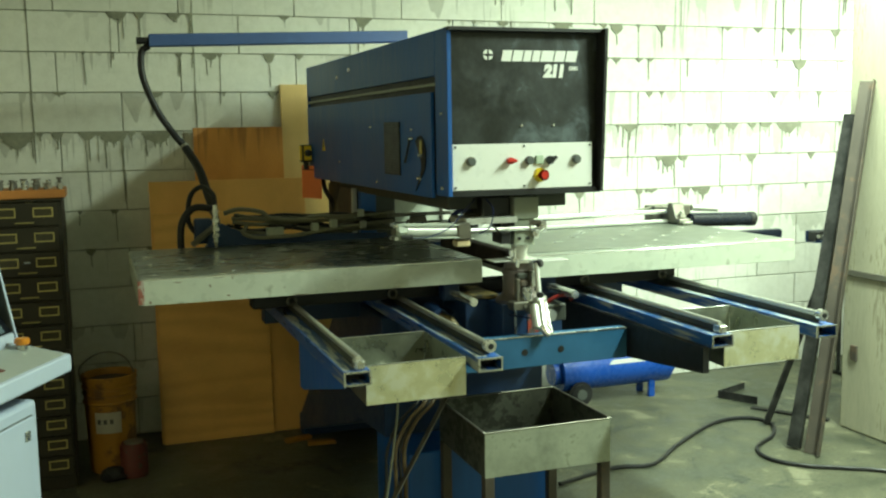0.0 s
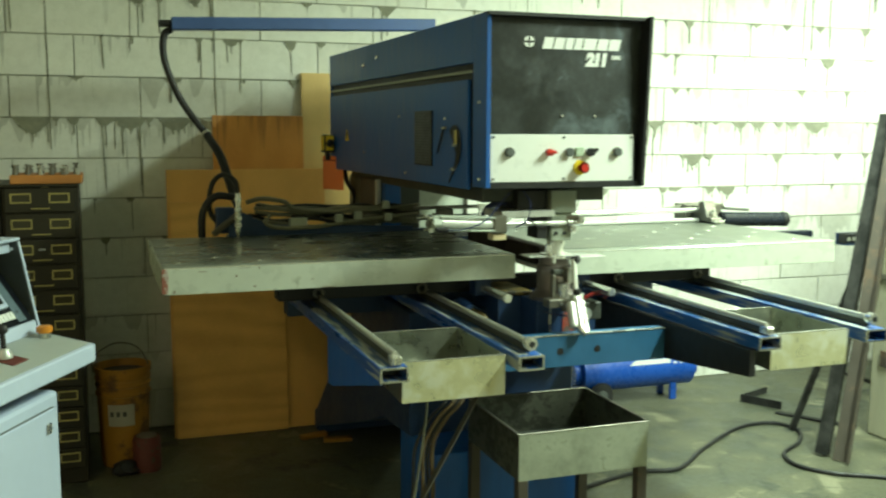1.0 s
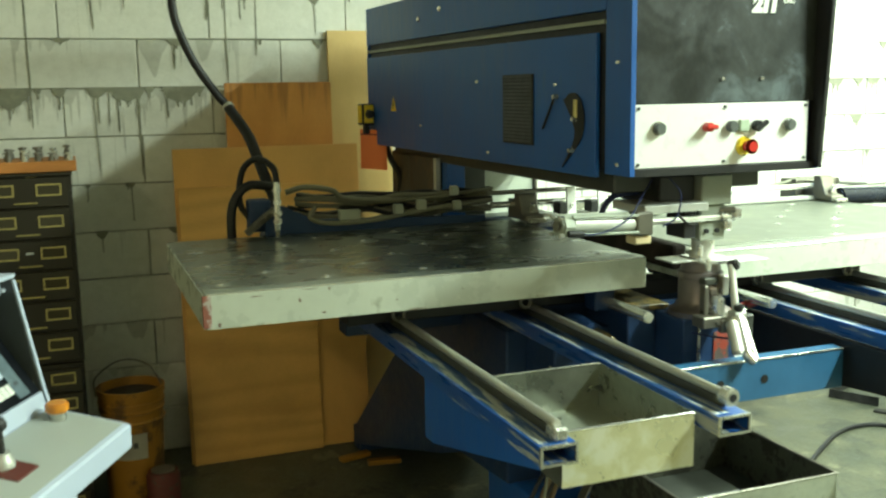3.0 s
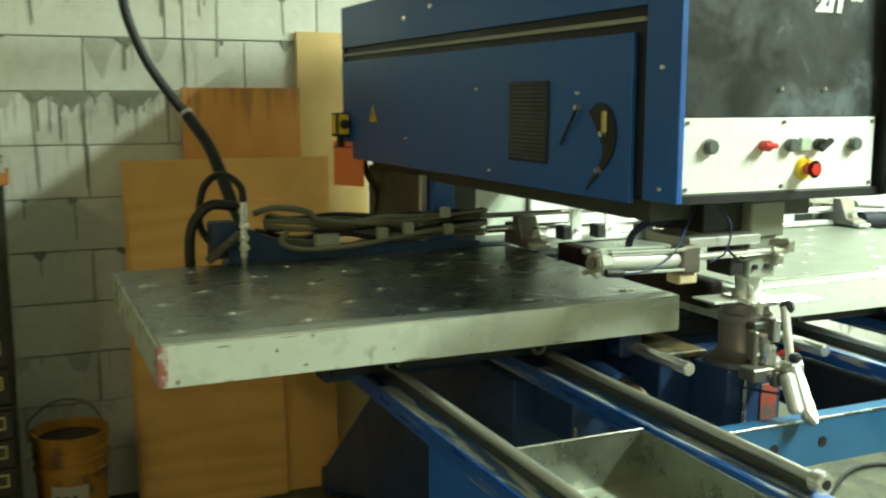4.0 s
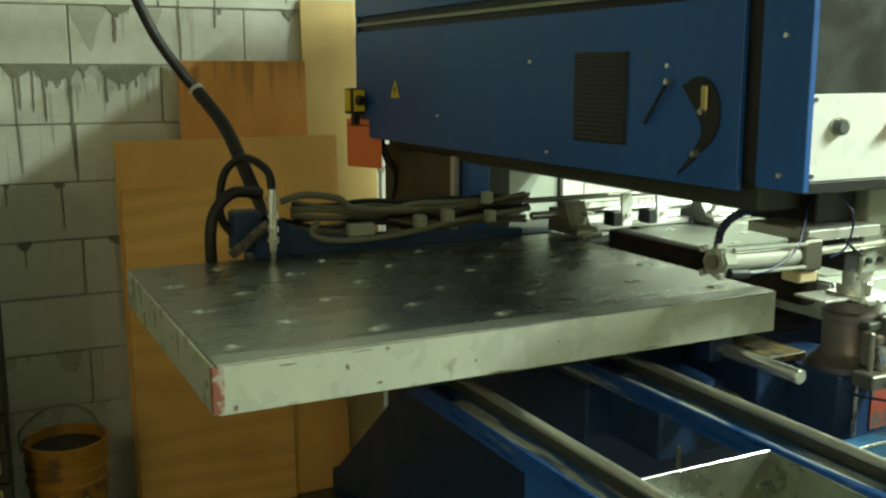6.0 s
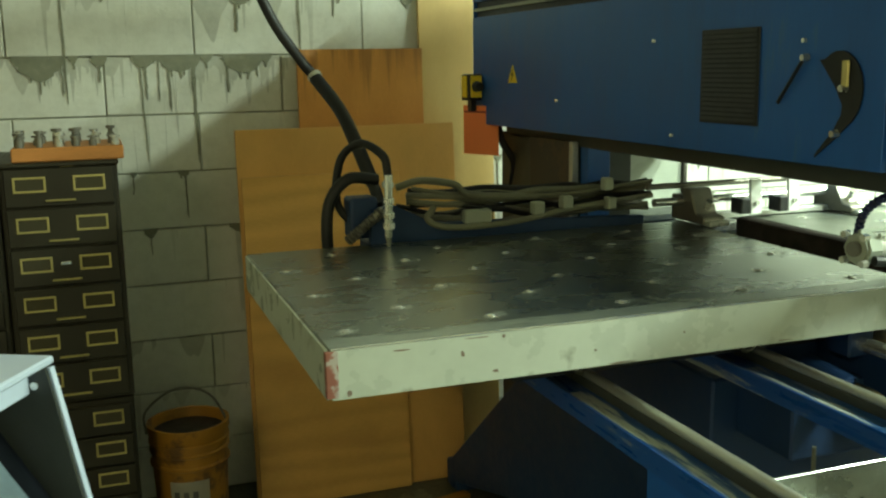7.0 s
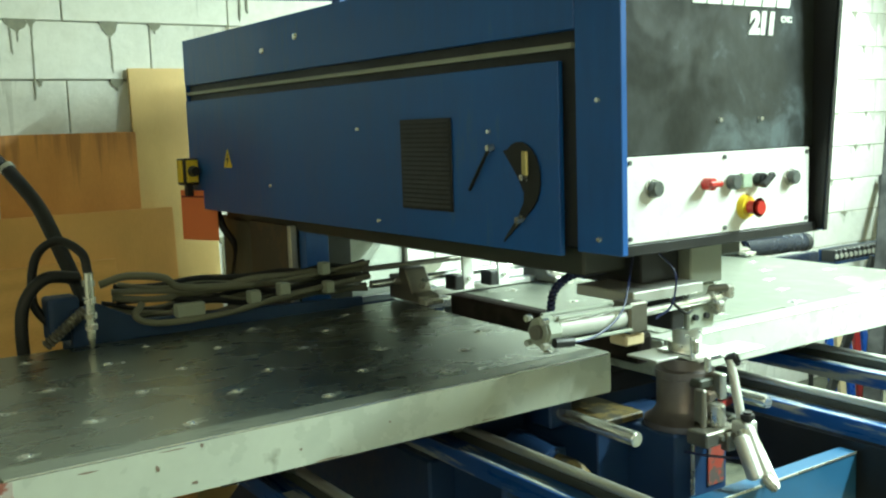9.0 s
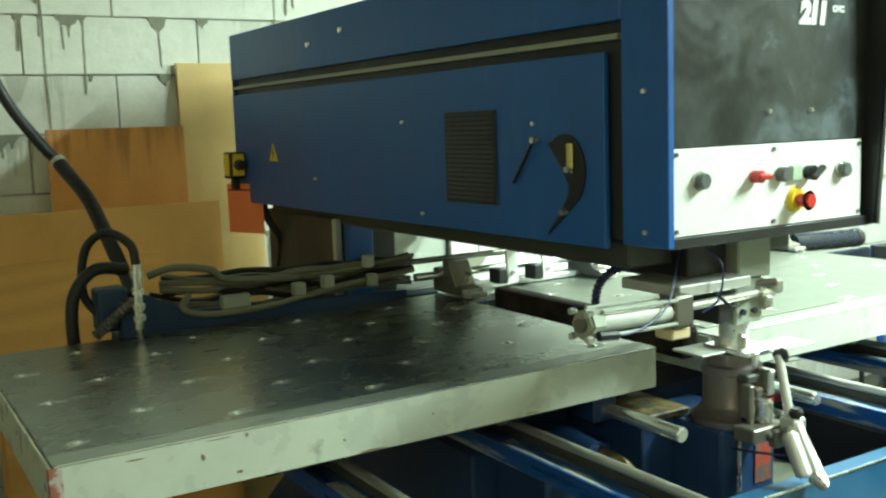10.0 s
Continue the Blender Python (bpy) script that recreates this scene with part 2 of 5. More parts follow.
M = dict(
    block=block_material(), floor=floor_material(),
    mortar=surface("mortar", (0.36, 0.355, 0.28), 0.9, relief=0.4, vary=0.35, big=5),
    runs=surface("dried_mortar_run", (0.23, 0.23, 0.17), 0.9, vary=0.3, big=6, fine=50, worn=(0.30, 0.30, 0.235), wear=0.6, relief=0.3),
    # pale warm tone chosen so the unseen walls and ceiling bounce fill light
    plaster=surface("plaster", (0.66, 0.62, 0.48), 0.9, relief=0.3),
    concrete=surface("pillar_concrete", (0.44, 0.42, 0.31), 0.85, worn=(0.30, 0.275, 0.19), wear=0.58, vary=0.22, big=1.8, fine=30, stretch=(1, 3, 0.5), relief=0.5),
    blue=surface("blue_enamel", (0.012, 0.095, 0.36), 0.40, vary=0.22, big=2.2, fine=30, stretch=(1.6, 1.6, 0.3), relief=0.03, worn=(0.035, 0.12, 0.34), wear=0.63, rough_vary=0.12),
    # same blue made lighter for the lit front beam
    blue_lit=surface("lit_blue_paint", (0.026, 0.108, 0.225), 0.42, vary=0.2, worn=(0.16, 0.2, 0.2), wear=0.64, fine=24),
    # pale patches drawn out along y: wear plus the arms' long highlights
    blue_worn=surface("worn_blue_paint", (0.012, 0.082, 0.32), 0.34, worn=(0.34, 0.36, 0.33), wear=0.555, fine=26, big=6, stretch=(3, 0.25, 3), relief=0.08),
    # darker copy of the blue, with the shade under the tables in its colour
    blue_dark_shade=surface("dark_shade_blue_paint", (0.010, 0.034, 0.098), 0.5, vary=0.25),
    boom=surface("boom_paint", (0.05, 0.10, 0.27), 0.45),
    tank=surface("tank_paint", (0.008, 0.065, 0.36), 0.3, relief=0.02),
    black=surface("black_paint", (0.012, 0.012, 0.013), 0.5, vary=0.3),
    smear=smeared_black(),
    rubber=surface("rubber", (0.016, 0.016, 0.018), 0.55, vary=0.3),
    white=surface("white_enamel", (0.80, 0.81, 0.78), 0.35, vary=0.03, relief=0.02),
    console=surface("pale_grey_enamel", (0.46, 0.525, 0.66), 0.4, vary=0.05, relief=0.03),
    cheek=surface("black_gloss_paint", (0.022, 0.024, 0.026), 0.28, vary=0.1),
    hood=surface("hood_grey_paint", (0.062, 0.068, 0.066), 0.45, vary=0.25, big=5, worn=(0.07, 0.075, 0.08), wear=0.58),
    # blue-grey that stands for the reflection beside the screen
    glare=surface("glare_strip", (0.10, 0.145, 0.18), 0.5, vary=0.4, big=9, worn=(0.03, 0.04, 0.05), wear=0.55),
    desk=surface("grey_desk_paint", (0.36, 0.39, 0.37), 0.45, vary=0.08, relief=0.08),
    apron=surface("grey_green_paint", (0.50, 0.54, 0.46), 0.3, vary=0.16, worn=(0.27, 0.28, 0.22), wear=0.6, big=3.0, fine=14),
    primer=surface("chipped_primer", (0.45, 0.40, 0.36), 0.6, worn=(0.28, 0.10, 0.07), wear=0.5, fine=60, big=14),
    # right table's sheet: less metallic and rougher than the left one
    dusty=surface("duller_steel_top", (0.165, 0.18, 0.145), 0.42, 0.55, vary=0.2, worn=(0.245, 0.255, 0.20), wear=0.58, big=3.0, fine=14, relief=0.0, rough_vary=0.1),
    chip=surface("bare_primer", (0.20, 0.145, 0.11), 0.7, vary=0.3),
    guard=dead_black("grimy_guard_rubber", (0.016, 0.012, 0.010), 0.75),
    top=surface("worn_steel_top", (0.205, 0.228, 0.19), 0.28, 0.85, vary=0.12, worn=(0.222, 0.245, 0.205), wear=0.6, big=2.0, fine=9, stretch=(1, 1.6, 1), relief=0.0, rough_vary=0.05),
    # rubbed steel, its colour lightened for the glint on the arm tops
    bare=surface("rubbed_steel_glint", (0.50, 0.54, 0.51), 0.36, 0.2, vary=0.25, worn=(0.02, 0.085, 0.25), wear=0.515, big=5, fine=20, stretch=(6, 0.5, 3), relief=0.05),
    fold=surface("worn_fold_steel", (0.30, 0.33, 0.28), 0.34, 0.6, vary=0.15, worn=(0.21, 0.235, 0.20), wear=0.58, big=4, fine=16, stretch=(0.6, 2, 2), relief=0.02),
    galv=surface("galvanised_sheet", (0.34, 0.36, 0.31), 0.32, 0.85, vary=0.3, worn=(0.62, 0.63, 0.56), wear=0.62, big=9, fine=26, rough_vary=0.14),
    # bright base and pale blotches stand in for reflections on yellowed zinc
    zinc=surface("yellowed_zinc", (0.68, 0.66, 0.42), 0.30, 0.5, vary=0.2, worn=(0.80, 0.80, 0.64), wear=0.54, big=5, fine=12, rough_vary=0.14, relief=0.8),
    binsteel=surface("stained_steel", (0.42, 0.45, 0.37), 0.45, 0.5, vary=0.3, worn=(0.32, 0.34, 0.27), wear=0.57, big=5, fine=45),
    steel=surface("machined_steel", (0.60, 0.60, 0.55), 0.27, 0.85, vary=0.12, relief=0.05),
    rodsteel=surface("ground_rod_steel", (0.66, 0.66, 0.61), 0.34, 0.8, vary=0.1, relief=0.0, rough_vary=0.05),
    bright=surface("bright_steel", (0.82, 0.83, 0.80), 0.18, 0.85, vary=0.06, relief=0.02, rough_vary=0.06),
    alu=surface("aluminium", (0.56, 0.57, 0.53), 0.44, 0.6, vary=0.12),
    cylinder=surface("satin_cylinder_tube", (0.60, 0.61, 0.57), 0.45, 0.35, vary=0.12, relief=0.02),
    ramgrey=surface("grey_machine_paint", (0.30, 0.33, 0.27), 0.5, vary=0.1),
    dull=surface("oily_steel", (0.20, 0.19, 0.16), 0.4, 0.7, vary=0.3, fine=25),
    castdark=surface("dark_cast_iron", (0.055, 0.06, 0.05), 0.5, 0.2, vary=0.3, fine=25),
    rust=surface("rusty_steel", (0.085, 0.072, 0.058), 0.7, 0.3, vary=0.35, worn=(0.14, 0.10, 0.07), wear=0.58, fine=18),
    darkbar=dead_black("dark_steel_bar", (0.018, 0.018, 0.017), 0.6),
    hose=surface("black_hose", (0.008, 0.008, 0.009), 0.52, vary=0.2),
    greyhose=surface("grey_hose", (0.15, 0.15, 0.105), 0.5, vary=0.25, fine=30),
    brownhose=surface("brown_cable", (0.12, 0.08, 0.035), 0.5, vary=0.3),
    airline=surface("blue_air_line", (0.008, 0.014, 0.075), 0.35),
    orange=surface("orange_card", (1.0, 0.25, 0.08), 0.6, vary=0.06),
    yellow=surface("yellow_plastic", (0.85, 0.62, 0.03), 0.4, vary=0.06),
    red=surface("red_plastic", (0.55, 0.03, 0.02), 0.35, vary=0.08),
    oldred=surface("grimy_red_paint", (0.11, 0.02, 0.014), 0.65, vary=0.3, worn=(0.06, 0.045, 0.03), wear=0.55),
    redpaint=surface("red_paint", (0.30, 0.02, 0.02), 0.45, vary=0.15),
    amber=surface("amber_plastic", (0.72, 0.27, 0.03), 0.3),
    green=surface("green_lens", (0.45, 0.55, 0.42), 0.3),
    knob=surface("grey_plastic", (0.10, 0.11, 0.105), 0.4),
    cabinet=surface("olive_brown_enamel", (0.024, 0.020, 0.010), 0.52, vary=0.25, fine=25),
    brass=surface("brass", (0.62, 0.53, 0.22), 0.4, 0.6, vary=0.2, fine=60),
    paper=surface("dark_paper", (0.055, 0.047, 0.022), 0.8),
    orangewood=surface("orange_wood", (0.50, 0.20, 0.05), 0.5, vary=0.25, stretch=(1, 1, 6)),
    # oily sheet, darkened further for the press's shade in the bin
    bin_shade=surface("oily_shaded_bin_sheet", (0.16, 0.165, 0.13), 0.42, 0.5, vary=0.4, worn=(0.075, 0.075, 0.06), wear=0.5, big=8),
    diebrown=surface("brown_oily_steel", (0.16, 0.14, 0.135), 0.38, 0.6, vary=0.25, fine=30),
    grease=surface("yellow_grease", (0.20, 0.145, 0.045), 0.45, vary=0.4, worn=(0.05, 0.045, 0.028), wear=0.49, big=11),
    navytube=surface("navy_tube_paint", (0.007, 0.010, 0.020), 0.2, vary=0.1, relief=0.0),
    wornred=surface("worn_red_label", (0.36, 0.06, 0.035), 0.5, vary=0.3, worn=(0.10, 0.08, 0.07), wear=0.485, big=18, fine=60),
    scuff=surface("scuffed_steel", (0.50, 0.53, 0.47), 0.42, 0.7, vary=0.25, worn=(0.25, 0.275, 0.235), wear=0.5, big=60, fine=160, relief=0.0),
    bucket=surface("yellow_pail", (0.36, 0.17, 0.018), 0.5, vary=0.2, worn=(0.14, 0.07, 0.02), wear=0.56, fine=14),
    label=surface("paper_label", (0.62, 0.60, 0.5), 0.7, vary=0.1),
    print=surface("printed_grey", (0.10, 0.10, 0.09), 0.6),
    screen=dead_black("dark_screen", (0.003, 0.004, 0.005), 0.35),
    bezel=dead_black("smeared_bezel", (0.005, 0.006, 0.008), 0.3),
    wood=surface("raw_pine", (0.62, 0.50, 0.30), 0.6, stretch=(1, 1, 0.2)),
    ply_a=ply_material("plywood_pale", (0.86, 0.50, 0.14), (0.62, 0.32, 0.075), 5, (0.9, 1, 4)),
    ply_b=ply_material("plywood_honey", (0.82, 0.46, 0.13), (0.66, 0.35, 0.09), 4, (5, 1, 0.7)),
    ply_c=ply_material("plywood_orange", (0.74, 0.34, 0.075), (0.56, 0.23, 0.045), 4, (4, 1, 0.9), 1.60),
    ply_d=ply_material("plywood_yellow", (0.80, 0.58, 0.23), (0.66, 0.43, 0.15), 4, (6, 1, 0.6)),
)


# ---- mesh helpers ----
HOME = {}


def thing(name, loc, label, category, group="", kind=""):
    ob = new(name)
    ob.empty_display_size = 0.1
    ob.matrix_basis = pose(*loc)
    HOME[ob] = ob.matrix_basis.copy()
    return tagged(ob, label, category, group, kind)


def part(name, bm, material, parent=None, label="", smooth=False, at=None):
    me = bpy.data.meshes.new(name)
    bmesh.ops.recalc_face_normals(bm, faces=bm.faces)
    for f in bm.faces:
        f.smooth = smooth
    bm.to_mesh(me)
    bm.free()
    if smooth:
        me.set_sharp_from_angle(angle=radians(38))
    me.materials.append(M[material])
    return place(name, me, parent, label, at)


def place(name, me, parent=None, label="", at=None):
    ob = new(name, me)
    at = at or Matrix.Identity(4)
    ob.matrix_basis = at
    if parent:
        ob.parent = parent
        ob.matrix_parent_inverse = HOME[parent].inverted()
    HOME[ob] = at.copy()
    return tagged(ob, label)


def box(x0, x1, y0, y1, z0, z1, bevel=0.002, bm=None, m=None):
    bm2 = bmesh.new()
    bmesh.ops.create_cube(bm2, size=1)
    for v in bm2.verts:
        v.co = Vector((x0 + (v.co.x + 0.5) * (x1 - x0), y0 + (v.co.y + 0.5) * (y1 - y0), z0 + (v.co.z + 0.5) * (z1 - z0)))
    if bevel:
        bmesh.ops.bevel(bm2, geom=list(bm2.edges), offset=bevel, segments=2 if bevel > 0.004 else 1, affect="EDGES", profile=0.5)
    return joined(bm, bm2, m)


def joined(bm, bm2, m=None):
    if m is not None:
        bmesh.ops.transform(bm2, matrix=m, verts=bm2.verts)
    if bm is None:
        return bm2
    me = bpy.data.meshes.new("tmp")
    bm2.to_mesh(me)
    bm2.free()
    bm.from_mesh(me)
    bpy.data.meshes.remove(me)
    return bm


def frame_tube(x0, x1, y0, y1, z0, z1, t):
    """A hollow rectangular tube along y, open at both ends."""
    bm = bmesh.new()
    ring = lambda y, k: [bm.verts.new(q) for q in ((x0 + k, y, z0 + k), (x1 - k, y, z0 + k), (x1 - k, y, z1 - k), (x0 + k, y, z1 - k))]
    o0, i0, o1, i1 = ring(y0, 0), ring(y0, t), ring(y1, 0), ring(y1, t)
    for i in range(4):
        j = (i + 1) % 4
        for a, b in ((o0, o1), (i1, i0), (i0, o0), (o1, i1)):
            bm.faces.new((a[i], a[j], b[j], b[i]))
    return bm


def prism(points, axis, a, b, bevel=0.0, bm=None, m=None):
    """A polygon (two coordinates a point) drawn out along an axis from a to b."""
    put = {"x": lambda p, t: (t, p[0], p[1]), "y": lambda p, t: (p[0], t, p[1]), "z": lambda p, t: (p[0], p[1], t)}[axis]
    bm2 = bmesh.new()
    v0, v1 = [bm2.verts.new(put(p, a)) for p in points], [bm2.verts.new(put(p, b)) for p in points]
    bm2.faces.new(v0)
    bm2.faces.new(v1[::-1])
    for i in range(len(points)):
        j = (i + 1) % len(points)
        bm2.faces.new((v0[j], v0[i], v1[i], v1[j]))
    bmesh.ops.recalc_face_normals(bm2, faces=bm2.faces)
    if bevel:
        bmesh.ops.bevel(bm2, geom=list(bm2.edges), offset=bevel, segments=1, affect="EDGES")
    return joined(bm, bm2, m)


def rod(a, b, r, r2=None, n=20, bevel=0.0, bm=None):
    a, b = Vector(a), Vector(b)
    bm2 = bmesh.new()
    bmesh.ops.create_cone(bm2, cap_ends=True, segments=n, radius1=r, radius2=r if r2 is None else r2, depth=(b - a).length)
    if bevel:
        bmesh.ops.bevel(bm2, geom=[e for e in bm2.edges if any(len(f.verts) > 4 for f in e.link_faces)], offset=bevel, segments=2, affect="EDGES")
    q = (b - a).to_track_quat("Z", "Y").to_matrix().to_4x4()
    return joined(bm, bm2, Matrix.Translation((a + b) / 2) @ q)


def lathe(profile, centre, n=28, bm=None):
    """Turned body: (radius, height) pairs about an upright axis."""
    bm2 = bmesh.new()
    rings = []
    for r, h in profile:
        rings.append([bm2.verts.new((centre[0] + r * math.cos(6.28318 * i / n), centre[1] + r * math.sin(6.28318 * i / n), centre[2] + h)) for i in range(n)])
    for p, q in zip(rings, rings[1:]):
        for i in range(n):
            bm2.faces.new((p[i], p[(i + 1) % n], q[(i + 1) % n], q[i]))
    bm2.faces.new(rings[0][::-1])
    bm2.faces.new(rings[-1])
    return joined(bm, bm2)


def glide(points, steps=7):
    p = [Vector(q) for q in points]
    p = [2 * p[0] - p[1], *p, 2 * p[-1] - p[-2]]
    out = []
    for i in range(1, len(p) - 2):
        for s in range(steps):
            t = s / steps
            out.append(0.5 * (2 * p[i] + (p[i + 1] - p[i - 1]) * t + (2 * p[i - 1] - 5 * p[i] + 4 * p[i + 1] - p[i + 2]) * t * t + (3 * p[i] - p[i - 1] - 3 * p[i + 1] + p[i + 2]) * t ** 3))
    return out + [p[-2]]


def hose(points, r, n=10, ribs=0.0, bm=None, steps=7):
    pts = glide(points, steps)
    bm2 = bmesh.new()
    side = None
    rings = []
    for i, p in enumerate(pts):
        d = (pts[min(i + 1, len(pts) - 1)] - pts[max(i - 1, 0)]).normalized()
        if side is None:
            side = d.orthogonal().normalized()
        side = (side - d * side.dot(d)).normalized()
        up = d.cross(side)
        rr = r * (1 + (ribs if i % 2 else -ribs))
        rings.append([bm2.verts.new(p + rr * (math.cos(6.28318 * k / n) * side + math.sin(6.28318 * k / n) * up)) for k in range(n)])
    for p, q in zip(rings, rings[1:]):
        for k in range(n):
            bm2.faces.new((p[k], p[(k + 1) % n], q[(k + 1) % n], q[k]))
    bm2.faces.new(rings[0][::-1])
    bm2.faces.new(rings[-1])
    return joined(bm, bm2)


def lettering(text, size, x, y, z, material, parent, depth=0.002, shear=0.0, name="lettering"):
    cu = bpy.data.curves.new("lettering", "FONT")
    cu.body, cu.size, cu.extrude, cu.shear, cu.offset = text, size, depth / 2, shear, size * 0.075
    cu.space_character = 0.9
    tmp = bpy.data.objects.new("lettering", cu)
    me = bpy.data.meshes.new_from_object(tmp)
    bpy.data.objects.remove(tmp)
    me.transform(pose(x, y, z, 90, 0, 0))
    me.materials.append(M[material])
    return place(name, me, parent)


# ---- the room ----
X0, X1, Y0, YW, H = -3.2, 6.4, -5.2, 2.13, 3.15
CH, BL = 0.1985, 0.5985
tagged(part("floor", box(X0 - 0.2, X1 + 0.2, Y0 - 0.2, YW + 0.25, -0.15, 0, 0), "floor"), "worn patchy concrete workshop floor with stains", "floor", kind="structure")
tagged(part("ceiling", box(X0 - 0.2, X1 + 0.2, Y0 - 0.2, YW + 0.25, H, H + 0.15, 0), "plaster"), "unseen workshop ceiling slab, pale to bounce light", "ceiling", kind="structure")
wall_back = tagged(part("wall_back", box(X0, X1, YW + 0.008, YW + 0.2, 0, H, 0), "mortar"), "whitewashed aerated block wall with mortar runs", "wall", kind="structure")
tagged(part("wall_left", box(X0 - 0.2, X0, Y0, YW + 0.2, 0, H, 0), "plaster"), "unseen workshop side wall, pale to bounce light", "wall", kind="structure")
tagged(part("wall_right", box(X1, X1 + 0.2, Y0, YW + 0.2, 0, H, 0), "plaster"), "unseen workshop end wall, pale to bounce light", "wall", kind="structure")
tagged(part("wall_front", box(X0, X1, Y0 - 0.2, Y0, 0, H, 0), "plaster"), "unseen workshop front wall, pale to bounce light", "wall", kind="structure")
pillar = tagged(part("pillar", box(3.49, 3.98, -1.6, 0.855, 0, H - 0.004, 0.012), "concrete"), "rough stained cast concrete pier beside the wall", "pillar", kind="structure")
part("steel_strip", box(3.478, 3.49, -1.4, 0.84, 0.803, 0.835, 0.003), "dull", pillar, "grey flat steel strip")
part("hinge", box(3.478, 3.49, 0.74, 0.785, 0.37, 0.45, 0.003), "rust", pillar, "rusty hinge plate")

# ---- punch press ----
press = thing("punch_press", (1.2, 0.75, 0), "blue hydraulic punch press with black front and steel tables", "machine")
HX0, HX1, HY0, HY1, HZ0, HZ1 = 0.935, 1.470, -0.235, 1.70, 1.360, 1.885

# head: inner carcase, then sheet panels on it
head = part("head_housing", box(HX0 + 0.012, HX1 - 0.004, HY0 + 0.012, HY1 - 0.004, HZ0 + 0.004, HZ1 - 0.004, 0.002), "black", press, "black inner carcase of the head")
part("top_panel", box(HX0, HX1, HY0, HY1, HZ1 - 0.004, HZ1, 0.001), "blue", head)
part("rear_panel", box(HX0, HX1, HY1 - 0.004, HY1, HZ0, HZ1 - 0.005, 0.001), "blue", head)
part("side_panel", prism([(HY0 - 0.026, HZ0), (HY1, HZ0), (HY1, HZ1 + 0.002), (HY0 - 0.058, HZ1 + 0.002)], "x", HX1 - 0.003, HX1 + 0.003), "blue", head)
part("flange_lining", prism([(HY0 - 0.024, HZ0 + 0.002), (HY0 + 0.01, HZ0 + 0.002), (HY0 + 0.01, HZ1), (HY0 - 0.056, HZ1)], "x", HX1 - 0.0065, HX1 - 0.0032), "black", head, "black flange lining")
part("flange_edge", prism([(HY0 - 0.0285, HZ0), (HY0 - 0.0265, HZ0), (HY0 - 0.0585, HZ1 + 0.002), (HY0 - 0.0605, HZ1 + 0.002)], "x", HX1 - 0.0065, HX1 + 0.0035), "black", head, "black flange edge")
part("side_panel", box(HX0 - 0.002, HX0 + 0.012, -0.142, HY1, 1.742, HZ1, 0.0015), "blue", head)
part("side_panel", box(HX0 - 0.002, HX0 + 0.012, HY0 - 0.018, -0.144, HZ0, HZ1, 0.0015), "blue", head)
part("trim_strip", box(HX0 + 0.001, HX0 + 0.012, -0.132, HY1 - 0.002, 1.711, 1.721, 0.001), "ramgrey", head, "dull metal trim strip")
# access door with grille and curved opening
door = part("access_door", box(HX0 - 0.002, HX0 + 0.010, -0.100, HY1, HZ0 - 0.012, 1.692, 0.0015), "blue", head, "blue sheet access door")
vent = part("vent_grille", box(HX0 - 0.006, HX0 - 0.0025, 0.222, 0.412, 1.410, 1.602, 0.001), "black", press, "black louvred vent grille")
for i in range(19):
    z = 1.417 + i * 0.0098
    part("louvre", prism([(HX0 - 0.0062, z), (HX0 - 0.0086, z), (HX0 - 0.0062, z + 0.006)], "y", 0.228, 0.406), "black", vent)
arc = [(0.006 - 0.058 * math.sin(radians(a)), 1.484 + 0.068 * math.cos(radians(a))) for a in range(-38, 143, 15)]
SLOT_SHAPE = arc + [(0.010, 1.398), (0.058, 1.362), (0.054, 1.370), (0.014, 1.412), (-0.004, 1.440), (-0.006, 1.458), (0.014, 1.490), (0.054, 1.536)]
part("lever_slot", prism(SLOT_SHAPE, "x", HX0 - 0.006, HX0 - 0.0025), "black", press, "black curved lever opening")
lever = part("lever", rod((HX0 - 0.012, 0.088, 1.541), (HX0 - 0.008, 0.160, 1.458), 0.0035, n=10), "black", press, "thin black lever rod")
for y, z in ((0.088, 1.541), (-0.012, 1.487), (0.004, 1.408)):
    part("bolt", rod((HX0 - 0.004, y, z), (HX0 - 0.018, y, z), 0.008, 0.006, n=12), "steel", lever, "bright bolt head", True)
part("tongue", box(HX0 - 0.012, HX0 - 0.006, -0.022, -0.006, 1.490, 1.535, 0.002), "brass", lever, "brass tongue")
for y, z in ((1.10, 1.806), (0.90, 1.826), (1.09, 1.438), (0.52, 1.375), (0.60, 1.585), (-0.20, 1.62), (-0.20, 1.385), (0.10, 1.572)):
    r = 0.010 if z > 1.8 else 0.006
    part("screw", rod((HX0 - 0.001, y, z), (HX0 - 0.007, y, z), r, r * 0.7, n=12), "bright", head, "bright screw head", True)
# warning triangle, main switch, tag
tri_sign = part("warning_sign", prism([(1.412, 1.484), (1.350, 1.484), (1.381, 1.538)], "x", HX0 - 0.004, HX0 - 0.0022), "yellow", head, "yellow warning triangle")
part("sign_mark", prism([(1.386, 1.490), (1.372, 1.512), (1.380, 1.512), (1.376, 1.526), (1.390, 1.506), (1.382, 1.506)], "x", HX0 - 0.005, HX0 - 0.0042), "black", tri_sign)
switch = part("main_switch", box(HX0 - 0.05, HX0 - 0.003, 1.62, 1.69, 1.425, 1.51, 0.004), "black", press, "black isolator box")
part("switch_plate", box(HX0 - 0.054, HX0 - 0.050, 1.635, 1.675, 1.435, 1.505, 0.001), "yellow", switch, "yellow switch plate")
